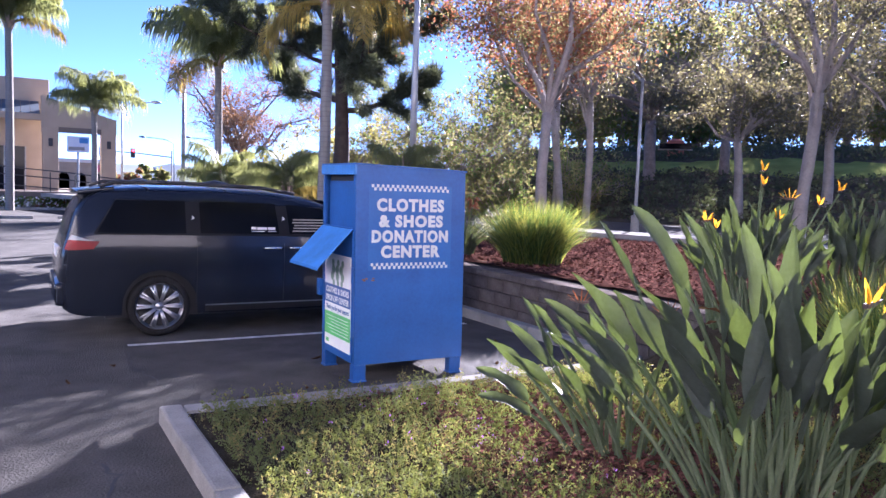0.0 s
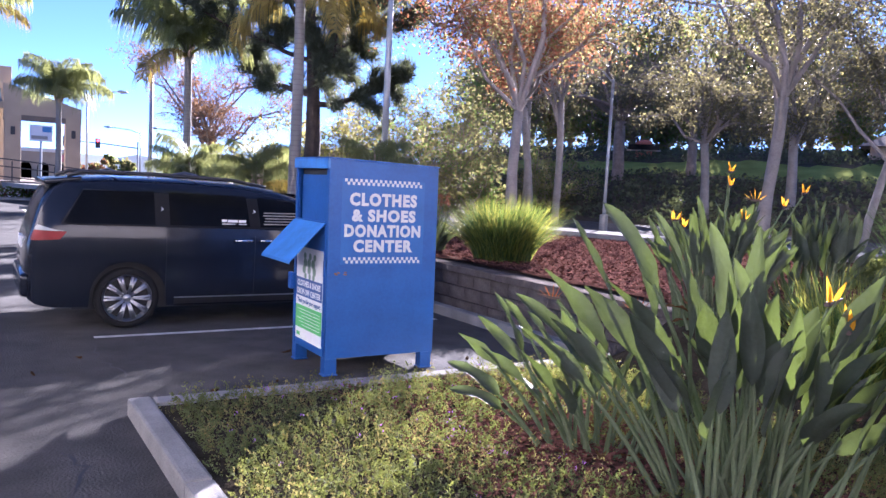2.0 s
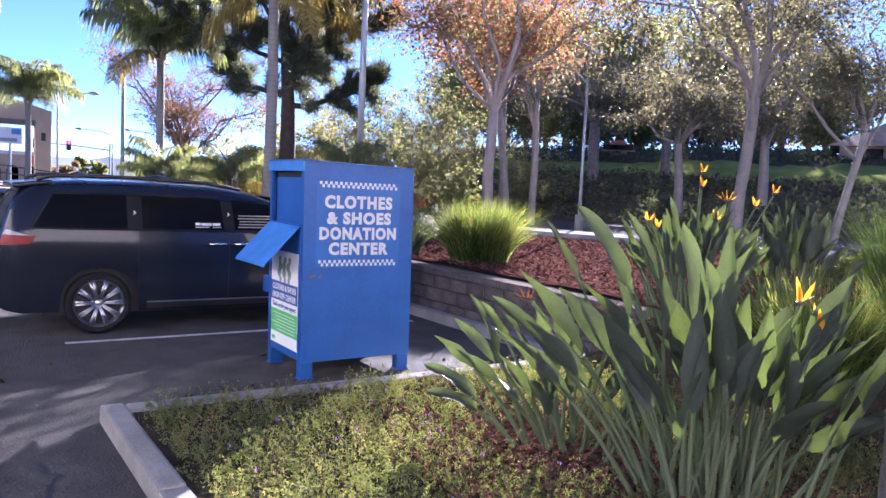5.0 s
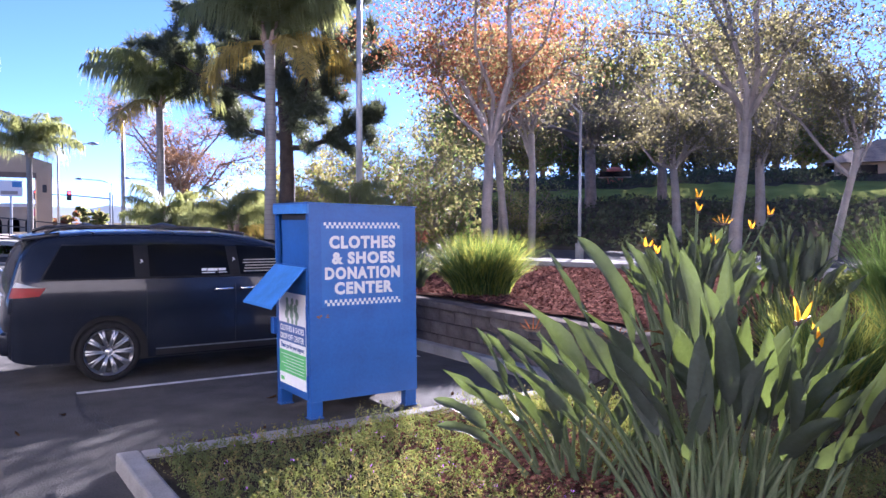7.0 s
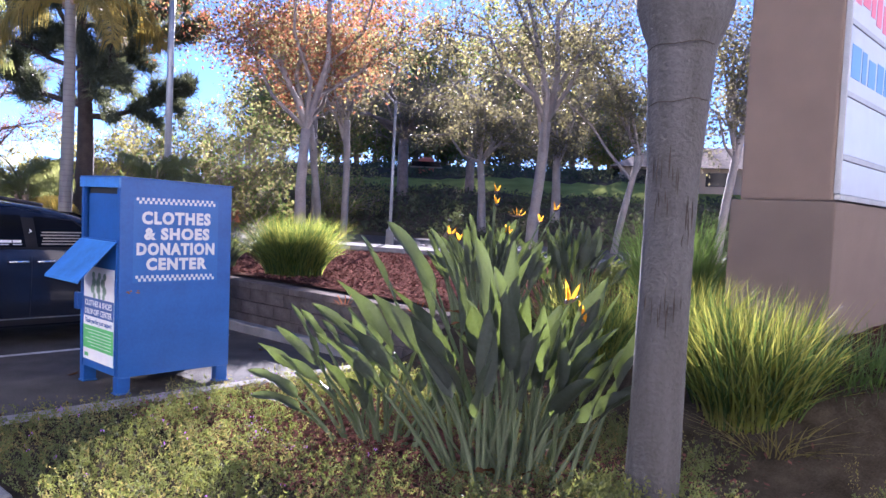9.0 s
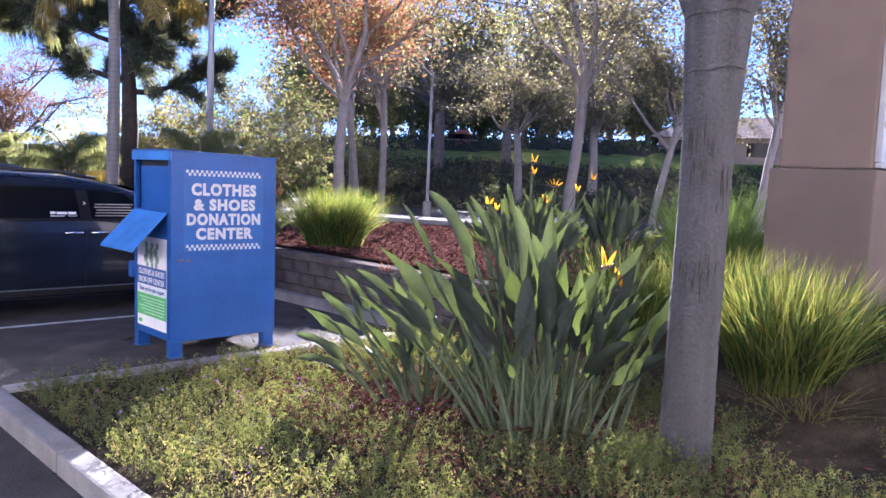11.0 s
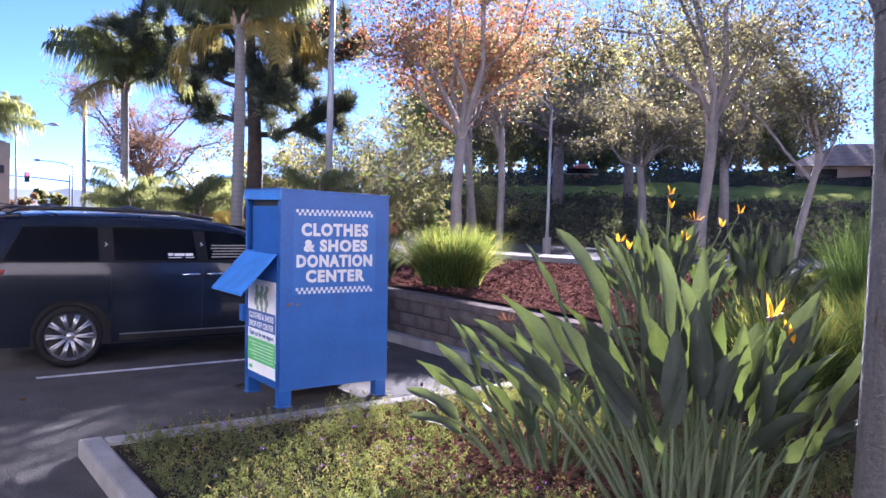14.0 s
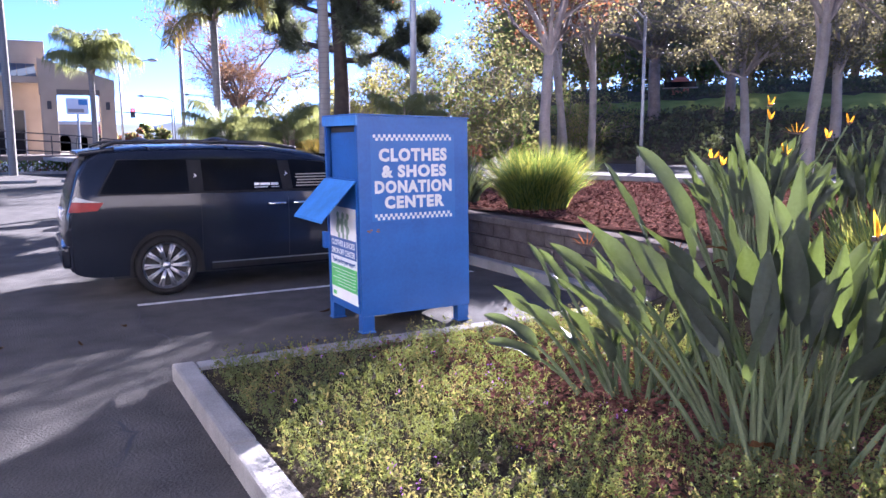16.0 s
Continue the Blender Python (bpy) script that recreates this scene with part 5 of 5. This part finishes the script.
cover_patch("ground_cover", -1.53, 2.4, -8.0, -0.84, 13000, isl, M_COVER, 2, "low green trailing ground cover with yellowish tips", -0.12, 0.019, 0.15, 27)
cover_patch("dry_ground_cover", -1.53, 2.4, -8.0, -0.84, 5200, isl, M_COVER_D, 3, "dry brownish sprigs among the ground cover", 0.05, 0.019, 0.19, 16)
cover_patch("weed_tuft", 0.62, 1.05, -4.72, -4.30, 170, isl, M_COVER, 9, "small sunlit weed tuft at the foot of the palm", -0.6, 0.03, 0.22, 16)
cover_patch("ground_cover_floret", -1.5, 1.2, -3.5, -0.85, 110, lambda x, y: isl(x, y) + 0.13, M_PURPLE, 4, "tiny purple florets on the ground cover", 0.1, 0.018, 0.05, 4)


# aloes with orange flower spikes beside the round clump
for i, (x, y) in enumerate(((3.95, 4.75), (4.3, 5.6))):
    al = blades("aloe_plant", (x, y, 0.68), 110, 0.75, 0.55, M_ALOE, 90 + i, "grey-green aloe with orange flower spikes above the wall", "aloe", width=0.05, group="aloes")
    del al["kind"]
    rr = random.Random(i)
    for k in range(4):
        dx, dy, hh = rr.uniform(-0.3, 0.3), rr.uniform(-0.3, 0.3), rr.uniform(0.85, 1.15)
        sp_ = part("flower_stalk", a_tube([(0, 0, 0.1), (dx * 0.5, dy * 0.5, hh * 0.6), (dx, dy, hh)], [0.014, 0.011, 0.008], 6), M_STEM_BP, al)
        rng = np.random.default_rng(k + 10 * i)
        cc = np.stack([dx + rng.normal(size=70) * 0.022, dy + rng.normal(size=70) * 0.022, hh - rng.random(70) * 0.2], axis=1)
        quads("floret", leaf_quads(rng, cc, 0.06, 0.02, -0.8), M_LEAF_RED, sp_, "orange-red florets")


# ---- sign monument ----
SX, SY, SW, SL = 5.10, -4.45, 0.92, 4.4
monument = thing("monument_sign", "tan stucco monument sign with white shop panels", "sign", at=(SX, SY, 0.4))
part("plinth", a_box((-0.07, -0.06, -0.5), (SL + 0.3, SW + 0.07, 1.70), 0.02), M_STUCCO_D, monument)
part("pillar", a_box((0.0, 0.0, 1.705), (0.6, SW, 5.4), 0.03), M_STUCCO, monument)
part("pillar", a_box((SL - 0.35, 0.0, 1.705), (SL + 0.25, SW, 5.4), 0.03), M_STUCCO, monument)
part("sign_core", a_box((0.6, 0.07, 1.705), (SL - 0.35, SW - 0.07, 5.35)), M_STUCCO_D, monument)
part("cap", a_box((-0.08, -0.08, 5.4), (SL + 0.33, SW + 0.08, 5.6), 0.02), M_STUCCO, monument)
ROWS_Z = (1.72, 2.12, 2.75, 3.46, 4.17, 4.88)
for z in ROWS_Z:
    part("panel_frame", a_box((0.06, -0.062, z), (SL, 0.0, z + 0.055), 0.006), M_STEEL, monument, "grey metal panel frame")
for x in (0.03, SL - 0.03):
    part("panel_frame", a_box((x, -0.06, 1.78), (x + 0.028, 0.0, 4.875), 0.006), M_STEEL, monument, "grey metal panel frame")
for k, (z0, z1) in enumerate(zip(ROWS_Z, ROWS_Z[1:])):
    z0, z1 = z0 + 0.06, z1 - 0.005
    pn = part("sign_panel", a_box((0.08, -0.05, z0), (SL - 0.04, -0.002, z1), 0.006), M_PANEL, monument, "white translucent shop panel")
    if k >= 2:
        rr = random.Random(k)
        x = 0.14
        while x < SL - 0.5:
            w = rr.uniform(0.16, 0.34)
            zz = z0 + 0.14 + (0.0 if k != 3 else 0.06 * math.sin(x * 4))
            part("lettering_bar", a_box((x, -0.054, zz), (x + w, -0.0505, zz + (z1 - z0) * rr.uniform(0.4, 0.52))), (M_SIGNBLUE, M_SIGNRED, M_SIGNBLUE)[k - 2], pn, "bold coloured bar of shop lettering")
            x += w + rr.uniform(0.05, 0.09)


# ---- poles ----
def street_lamp(base, height, r, arm, label):
    t = thing("street_lamp", label, "street lamp", "street lamps", at=base)
    part("pole", a_tube([(0, 0, -0.3), (0, 0, height * 0.5), (0, 0, height)], [r, r * 0.85, r * 0.7], 12), M_STEEL, t, smooth=True)
    part("pole_base", a_tube([(0, 0, -0.2), (0, 0, 0.5), (0, 0, 0.52)], [r * 2.2, r * 2.2, r * 1.2], 14), M_CONCRETE, t, "concrete footing")
    if arm:
        d = Vector((arm[0], arm[1], 0))
        part("arm", a_tube([(0, 0, height - 0.1), d * 0.35 + Vector((0, 0, height + 0.25)), d + Vector((0, 0, height + 0.4))], [r * 0.6, r * 0.5, r * 0.4], 8), M_STEEL, t, smooth=True)
        q = d + Vector((0, 0, height + 0.4))
        part("lamp_head", a_tube([q - d.normalized() * 0.1, q + d.normalized() * 0.2, q + d.normalized() * 0.6], [r * 0.7, r * 1.5, r * 0.6], 8), M_STEEL, t, smooth=True)
    return t


street_lamp((5.50, 9.72, 0.66), 8.2, 0.085, (0.9, 0.9), "tall grey light pole rising from the wall bed")
street_lamp((12.55, 9.68, 0.74), 4.3, 0.055, (-0.6, 0.7), "slim pale street lamp by the sidewalk")
street_lamp((4.3, 53.3, 0.0), 7.0, 0.10, (2.0, -0.3), "grey street lamp with curved arm by the portico")
street_lamp((5.65, 37.9, 0.0), 7.7, 0.13, (1.9, 0.6), "weathered tall lamp pole by the lot")
street_lamp((13.0, 82.0, 0.0), 6.0, 0.10, (-3.0, 0.5), "far street lamp with arm over the road")
street_lamp((15.0, 70.0, 0.0), 5.6, 0.09, (-2.6, 0.5), "far street lamp beside the palms")
sig = thing("traffic_signal", "far traffic signal with mast arm over the road", "traffic light", at=(14.5, 92.0, 0.0))
part("pole", a_tube([(0, 0, -0.3), (0, 0, 5.4)], [0.13, 0.1], 8), M_STEEL, sig)
part("mast_arm", a_tube([(0, 0, 4.6), (-4, -0.5, 4.9), (-8, -1.0, 5.0)], [0.09, 0.07, 0.05], 8), M_STEEL, sig)
M_SIGNAL = bpy.data.materials.new("red signal lamp")
M_SIGNAL.use_nodes = True
M_SIGNAL.node_tree.nodes["Principled BSDF"].inputs["Base Color"].default_value = (0.6, 0.02, 0.02, 1)
M_SIGNAL.node_tree.nodes["Principled BSDF"].inputs["Emission Color"].default_value = (1, 0.03, 0.03, 1)
M_SIGNAL.node_tree.nodes["Principled BSDF"].inputs["Emission Strength"].default_value = 2.0
for x in (-8.0, -4.6):
    hd = part("signal_head", a_box((x - 0.25, -1.3, 4.3), (x + 0.25, -0.9, 5.4), 0.05), M_DARKMETAL, sig)
    part("lens", a_tube([(x, -1.31, 5.15), (x, -1.36, 5.15)], 0.16, 12), M_SIGNAL, hd, "red lit lens")

# ---- portico building beyond the lot ----
shop = thing("shop_building", "tan stucco shop with portico and metal roof across the lot", "building", at=(0, 43.6, 0))
part("terrace", a_box((-30, -3.0, -0.1), (4.6, 14, 0.92), 0.03), M_STUCCO_D, shop)
part("wall", a_box((-30, 2.4, 0.92), (-0.75, 3.0, 6.2)), M_STUCCO_H, shop)
part("parapet", a_box((-30, 2.3, 6.2), (-0.65, 9.0, 7.55), 0.04), M_STUCCO_H, shop)
part("side_wall", a_box((-1.3, 3.0, 0.92), (-0.75, 9, 6.2)), M_STUCCO_H, shop)
rf = bmesh.new()
for k in range(40):
    x = -20.4 + k * 0.48
    v = [rf.verts.new(p) for p in ((x, -0.25, 5.32), (x + 0.46, -0.25, 5.32), (x + 0.46, 2.3, 6.22), (x, 2.3, 6.22))]
    rf.faces.new(v)
    box(rf, (x + 0.44, -0.25, 5.33), (x + 0.47, -0.2, 5.38))
bmesh.ops.solidify(rf, geom=rf.faces[:], thickness=0.05)
part("roof", rf, M_ROOF_G, shop, "grey-blue standing seam roof")
part("fascia", a_box((-30, -0.3, 4.95), (-1.1, 0.0, 5.31), 0.02), M_STUCCO_H, shop)
for x in (-1.1, 1.97):
    cl = part("column", a_box((x, -0.45, 0.92), (x + 0.82, 0.45, 5.0), 0.03), M_STUCCO_H, shop)
    part("wall_lamp", a_box((x + 0.3, -0.56, 3.5), (x + 0.52, -0.45, 3.95), 0.03), M_DARKMETAL, cl, "small dark wall lamp")
bm = bmesh.new()
box(bm, (-1.15, -0.5, 4.35), (2.8, 0.5, 6.35))
for v in bm.verts:
    if v.co.z > 6 and v.co.x > 0:
        v.co.z = 5.2
part("portico_beam", bm, M_STUCCO_H, shop)
part("soffit", a_box((-0.28, -0.52, 4.30), (1.97, -0.45, 4.62)), M_STUCCO_D, shop)
dr = part("shop_door", a_box((-4.2, 2.32, 0.92), (-1.9, 2.40, 3.5)), M_GLASS, shop, "dark glass entrance")
for x in (-4.2, -3.05, -1.95):
    part("door_frame", a_box((x, 2.28, 0.92), (x + 0.07, 2.32, 3.5)), M_STEEL, dr)
for z in (1.0, 1.55, 1.95):
    part("ramp_rail", a_tube([(-6, -2.6, z + 0.9 - 0.4), (0.2, -2.6, z + 0.45 - 0.4), (4.4, -2.6, z - 0.4)], [0.035] * 3, 6), M_DARKMETAL, shop)
for k in range(9):
    x = -5.8 + k * 1.25
    part("rail_post", a_tube([(x, -2.6, 0.85), (x, -2.6, 2.35 - 0.09 * k)], [0.03, 0.03], 6), M_DARKMETAL, shop)
rng = np.random.default_rng(5)
c = np.stack([rng.uniform(-9, 5.5, 2600), rng.uniform(-4.4, -3.2, 2600), rng.uniform(0.1, 0.65, 2600)], axis=1) + np.array([0, 43.6, 0])
fb = thing("flower_bed", "bed of white and red flowers before the terrace", "flower bed", kind="stuff")
quads("flowers", leaf_quads(rng, c[:900], 0.13, 0.10), M_WHITE, fb)
quads("flowers", leaf_quads(rng, c[900:1400], 0.13, 0.10), M_LEAF_RED, fb)
quads("foliage", leaf_quads(rng, c[1400:], 0.2, 0.12), M_LEAF_GREEN, fb)
kerb_run("kerb_far", (-16, 38.6), (7.0, 38.6), 0.4, 0.14, 3.0, label="pale kerb along the shop planter")
for k in range(3):
    ws_ = thing("wheel_stop", "concrete wheel stop in the far parking row", "wheel stop", "far wheel stops", at=(-2.8 + 2.7 * k, 29.5, 0))
    part("bar", a_box((-0.9, -0.08, 0), (0.9, 0.08, 0.13), 0.03), M_CONCRETE, ws_)
for k in range(4):
    flat("parking_line", [(-9.0 + 2.7 * k, 24.6), (-8.9 + 2.7 * k, 24.6), (-8.9 + 2.7 * k, 29.6), (-9.0 + 2.7 * k, 29.6)], 0.004, M_STRIPE, label="worn white parking bay line", category="road marking", kind="structure")
ps = thing("pole_sign", "distant white and blue pole sign beyond the portico", "sign", at=(3.5, 83.0, 0))
part("post", a_tube([(0, 0, -0.2), (0, 0, 4.6)], [0.12, 0.12], 8), M_STEEL, ps)
bd = part("board", a_box((-1.05, -0.15, 4.4), (1.05, 0.15, 6.05), 0.03), M_WHITE, ps)
part("board_print", a_box((0.1, -0.17, 5.35), (0.95, -0.155, 5.9)), M_SIGNBLUE, bd)
part("board_print", a_box((-0.9, -0.17, 4.6), (0.6, -0.155, 4.95)), M_GREY_N, bd)
store = thing("distant_store", "cream distant store with arched openings across the road", "building", at=(3.2, 92.0, 0))
part("wall", a_box((-9, 0, -0.1), (4.4, 8, 3.5)), M_STUCCO_H, store)
part("parapet", a_box((-9.1, -0.15, 3.5), (4.5, 8, 3.9), 0.03), M_PLASTER, store)
part("sign_band", a_box((2.6, -0.12, 2.5), (4.2, -0.01, 3.3), 0.02), M_SIGNRED, store, "red sign band")
for k in range(7):
    x = -8.2 + 1.75 * k
    ar = bmesh.new()
    v = [ar.verts.new((x + 0.6 + 0.6 * math.cos(a), -0.02, 1.7 + 0.6 * math.sin(a))) for a in [math.pi * q / 8 for q in range(9)]]
    ar.faces.new(v + [ar.verts.new((x, -0.02, 0)), ar.verts.new((x + 1.2, -0.02, 0))])
    bmesh.ops.solidify(ar, geom=ar.faces[:], thickness=0.05)
    part("arched_window", ar, M_GLASS, store)
gr = thing("handrail", "pale metal stair handrail beyond the lot", "handrail", at=(8.2, 45.0, 0))
for k in range(9):
    part("baluster", a_tube([(0.28 * k, 0, 0.6 + 0.12 * min(k, 5)), (0.28 * k, 0, 1.9 + 0.12 * min(k, 5))], [0.025, 0.025], 5), M_STEEL, gr)
part("top_rail", a_tube([(-0.1, 0, 1.9), (1.4, 0, 2.5), (2.4, 0, 2.5)], [0.03] * 3, 6), M_STEEL, gr)
part("stair_wall", a_box((-0.2, 0.1, 0), (2.6, 0.4, 1.2)), M_CONCRETE, gr)


# ---- houses on the bank ----
def house(at, w, d, h, turn, label, roof=M_ROOF, wall_m=M_STUCCO_H):
    t = thing("house", label, "house", "houses on the bank", at=at)
    t.rotation_euler = (0, 0, turn)
    part("wall", a_box((-w / 2, -d / 2, -1), (w / 2, d / 2, h)), wall_m, t)
    bm = bmesh.new()
    e, r = min(0.5, 0.07 * w), h + 0.22 * d
    v = [bm.verts.new(p) for p in ((-w / 2 - e, -d / 2 - e, h - 0.1), (w / 2 + e, -d / 2 - e, h - 0.1), (w / 2 + e, d / 2 + e, h - 0.1), (-w / 2 - e, d / 2 + e, h - 0.1), (-w / 2 + d * 0.3, 0, r), (w / 2 - d * 0.3, 0, r))]
    for f in ((0, 1, 5, 4), (1, 2, 5), (2, 3, 4, 5), (3, 0, 4), (3, 2, 1, 0)):
        bm.faces.new([v[i] for i in f])
    part("roof", bm, roof, t)
    for k in range(3):
        x = -w / 2 + w * (k + 0.5) / 3
        wn_ = part("window", a_box((x - 0.6, -d / 2 - 0.03, h * 0.35), (x + 0.6, -d / 2 + 0.02, h * 0.8), 0.01), M_GLASS, t)
        part("window_sill", a_box((x - 0.68, -d / 2 - 0.06, h * 0.35 - 0.08), (x + 0.68, -d / 2 - 0.03, h * 0.35)), M_STUCCO_H, wn_)
    return t


house((37.0, 7.4, 3.2), 7, 6, 1.5, radians(-70), "low tan house with brown hipped roof on the bank")
house((39.5, 12.6, 3.9), 8, 6, 1.1, radians(-65), "pale house with low roof behind trees")
house((31.5, 26.5, 4.4), 0.9, 0.7, 0.7, radians(-50), "small orange-red stucco building on top of the bank", M_REDSTUCCO, M_REDSTUCCO)
house((17.0, 38.0, 0.3), 8, 7, 2.0, radians(-30), "tan house hidden in the thicket")

# ---- woods on top of the bank, distant hills ----
rng = np.random.default_rng(77)
for i in range(20):
    a = 30 + 27 * (i + rng.uniform(-0.3, 0.3)) / 20
    dist = rng.uniform(60, 76)
    x, y = -2.7 + dist * math.cos(radians(a)), -6.3 + dist * math.sin(radians(a))
    h = rng.uniform(15.0, 18.5)
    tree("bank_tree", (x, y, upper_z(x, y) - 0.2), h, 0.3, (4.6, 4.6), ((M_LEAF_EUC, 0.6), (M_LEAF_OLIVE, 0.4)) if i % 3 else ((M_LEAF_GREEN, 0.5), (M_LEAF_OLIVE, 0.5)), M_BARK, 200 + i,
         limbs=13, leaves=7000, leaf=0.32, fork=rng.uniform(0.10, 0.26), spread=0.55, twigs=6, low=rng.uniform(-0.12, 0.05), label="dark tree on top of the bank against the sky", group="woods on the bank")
# ivy on the bank
rng = np.random.default_rng(78)
n = 130000
px_, py_ = rng.uniform(12, 52, n), rng.uniform(-12, 45, n)
ss = np.array([road_s(a, b) for a, b in zip(px_, py_)])
dens = np.array([noise.noise((a * 0.35, b * 0.35, 8)) for a, b in zip(px_, py_)])
ok = (ss > 10.3) & (dens + rng.uniform(-0.2, 0.5, n) > 0.0) & ~((ss > 19.5) & (ss < 23))
px_, py_, dens = px_[ok], py_[ok], dens[ok]
c = np.stack([px_, py_, np.array([upper_z(a, b) for a, b in zip(px_, py_)]) + rng.random(len(px_)) * (0.25 + 0.5 * np.clip(dens, 0, 1))], axis=1)
tagged(quads("ivy_cover", leaf_quads(rng, c, 0.17, 0.12, 0.6), M_IVY), "dark ivy and low shrubs over the bank", "ground cover", kind="stuff")
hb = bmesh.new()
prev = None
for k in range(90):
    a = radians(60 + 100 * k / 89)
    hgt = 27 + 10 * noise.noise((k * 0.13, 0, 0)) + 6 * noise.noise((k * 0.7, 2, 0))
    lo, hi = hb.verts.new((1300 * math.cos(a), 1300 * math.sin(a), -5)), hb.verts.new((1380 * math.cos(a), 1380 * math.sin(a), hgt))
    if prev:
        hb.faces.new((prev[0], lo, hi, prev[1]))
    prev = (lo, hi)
tagged(part("distant_hills", hb, M_HILL, smooth=True), "wooded hills on the horizon, painted with blue haze", "hills", kind="structure")
# low roadside trees far off
for i in range(12):
    x, y = 7 + 3.4 * i, 74 + 4 * math.sin(i * 2.1)
    tree("roadside_tree", (x, y, 0), 4.0 + 1.2 * math.sin(i * 3.3) + 0.1 * i, 0.10, (2.2, 2.2), ((M_LEAF_OLIVE, 0.6), (M_LEAF_RED if i % 3 == 0 else M_LEAF_GREEN, 0.4)), M_BARK, 300 + i, limbs=7, leaves=1500, leaf=0.4, fork=0.2, spread=0.6, twigs=4,
         label="low roadside tree beyond the crossing", group="roadside trees")

# unseen walls added behind the walk bounce sunlight: dark glass below, pale stucco above
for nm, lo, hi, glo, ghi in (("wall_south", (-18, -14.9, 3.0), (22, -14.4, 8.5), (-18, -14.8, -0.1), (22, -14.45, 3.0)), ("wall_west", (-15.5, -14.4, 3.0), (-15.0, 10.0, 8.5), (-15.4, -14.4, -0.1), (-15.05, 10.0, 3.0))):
    tagged(part(nm, a_box(lo, hi), M_PLASTER), "plain pale unseen wall added to bounce sunlight into the lot", "wall", kind="structure")
    tagged(part(nm + "_glass", a_box(glo, ghi), M_GLASS), "unseen dark glass added under the bounce wall to dull reflections", "shop front", kind="structure")

# ---- litter: mulch chips, cracks, fallen leaves ----
rng = np.random.default_rng(12)
n = 34000
c = np.stack([rng.uniform(3.55, 11, n), rng.uniform(-4, 9, n), np.zeros(n)], axis=1)
c[:, 2] = [upper_z(a, b) + 0.035 for a, b in c[:, :2]]
tagged(quads("mulch_chips", leaf_quads(rng, c, 0.065, 0.030, 0.1, 0.3), M_CHIP), "loose reddish bark chips", "mulch", kind="stuff")
n = 16000
c = np.stack([0.75 + rng.normal(size=n) * 0.75, -2.7 + rng.normal(size=n) * 1.1, np.zeros(n)], axis=1)
c = c[(c[:, 0] > -0.4) & (c[:, 1] < -0.75)]
c[:, 2] = [isl(a, b) + 0.02 + 0.03 * rng.random() for a, b in c[:, :2]]
tagged(quads("mulch_chips", leaf_quads(rng, c, 0.05, 0.022, 0.0, 0.3), M_CHIP), "loose reddish bark chips round the shrubs", "mulch", kind="stuff")


def crack(pts, seed):
    rr = random.Random(seed)
    bm = bmesh.new()
    line = []
    for (x0, y0), (x1, y1) in zip(pts, pts[1:]):
        for k in range(8):
            q = k / 8
            line.append((x0 + (x1 - x0) * q + rr.uniform(-0.03, 0.03), y0 + (y1 - y0) * q + rr.uniform(-0.03, 0.03)))
    prev = None
    for i, (x, y) in enumerate(line):
        w = 0.004 + 0.010 * rr.random() * math.sin(math.pi * i / len(line))
        a, b = bm.verts.new((x - w, y - w * 0.4, 0.003)), bm.verts.new((x + w, y + w * 0.4, 0.003))
        if prev:
            bm.faces.new((prev[0], prev[1], b, a))
        prev = (a, b)
    return tagged(part("crack", bm, M_BLACK), "dark crack in the asphalt", "crack", kind="structure")


crack([(-1.66, 2.0), (-1.72, 1.3), (-1.55, 0.75), (-1.7, 0.3)], 1)
crack([(-2.3, -2.0), (-2.15, -1.5), (-2.25, -1.1)], 2)

# dry leaves blown on the asphalt and round the shrubs
rr = random.Random(31)
for k in range(26):
    x, y = (rr.uniform(-3.6, -1.8), rr.uniform(-3.5, 1.5)) if k < 14 else (rr.uniform(-1.2, 2.4), rr.uniform(-0.45, 1.6))
    bm = bmesh.new()
    L, w = rr.uniform(0.03, 0.06), rr.uniform(0.012, 0.022)
    rows = [[bm.verts.new((L * t, w * s * q, 0.004 + 0.012 * abs(s) * (1 - t) + 0.01 * t * t)) for s in (-1, 0, 1)] for t, q in ((-1, 0.1), (-0.4, 1), (0.3, 0.8), (1, 0.05))]
    for p, q in zip(rows, rows[1:]):
        for j in range(2):
            bm.faces.new((p[j], p[j + 1], q[j + 1], q[j]))
    bmesh.ops.solidify(bm, geom=bm.faces[:], thickness=0.0012)
    lf = part("fallen_leaf", bm, M_DEADLEAF)
    lf.matrix_world = pose(x, y, 0.002, 0, 0, rr.uniform(0, 360))
    tagged(lf, "curled dry brown leaf lying on the asphalt", "leaf", "fallen leaves")
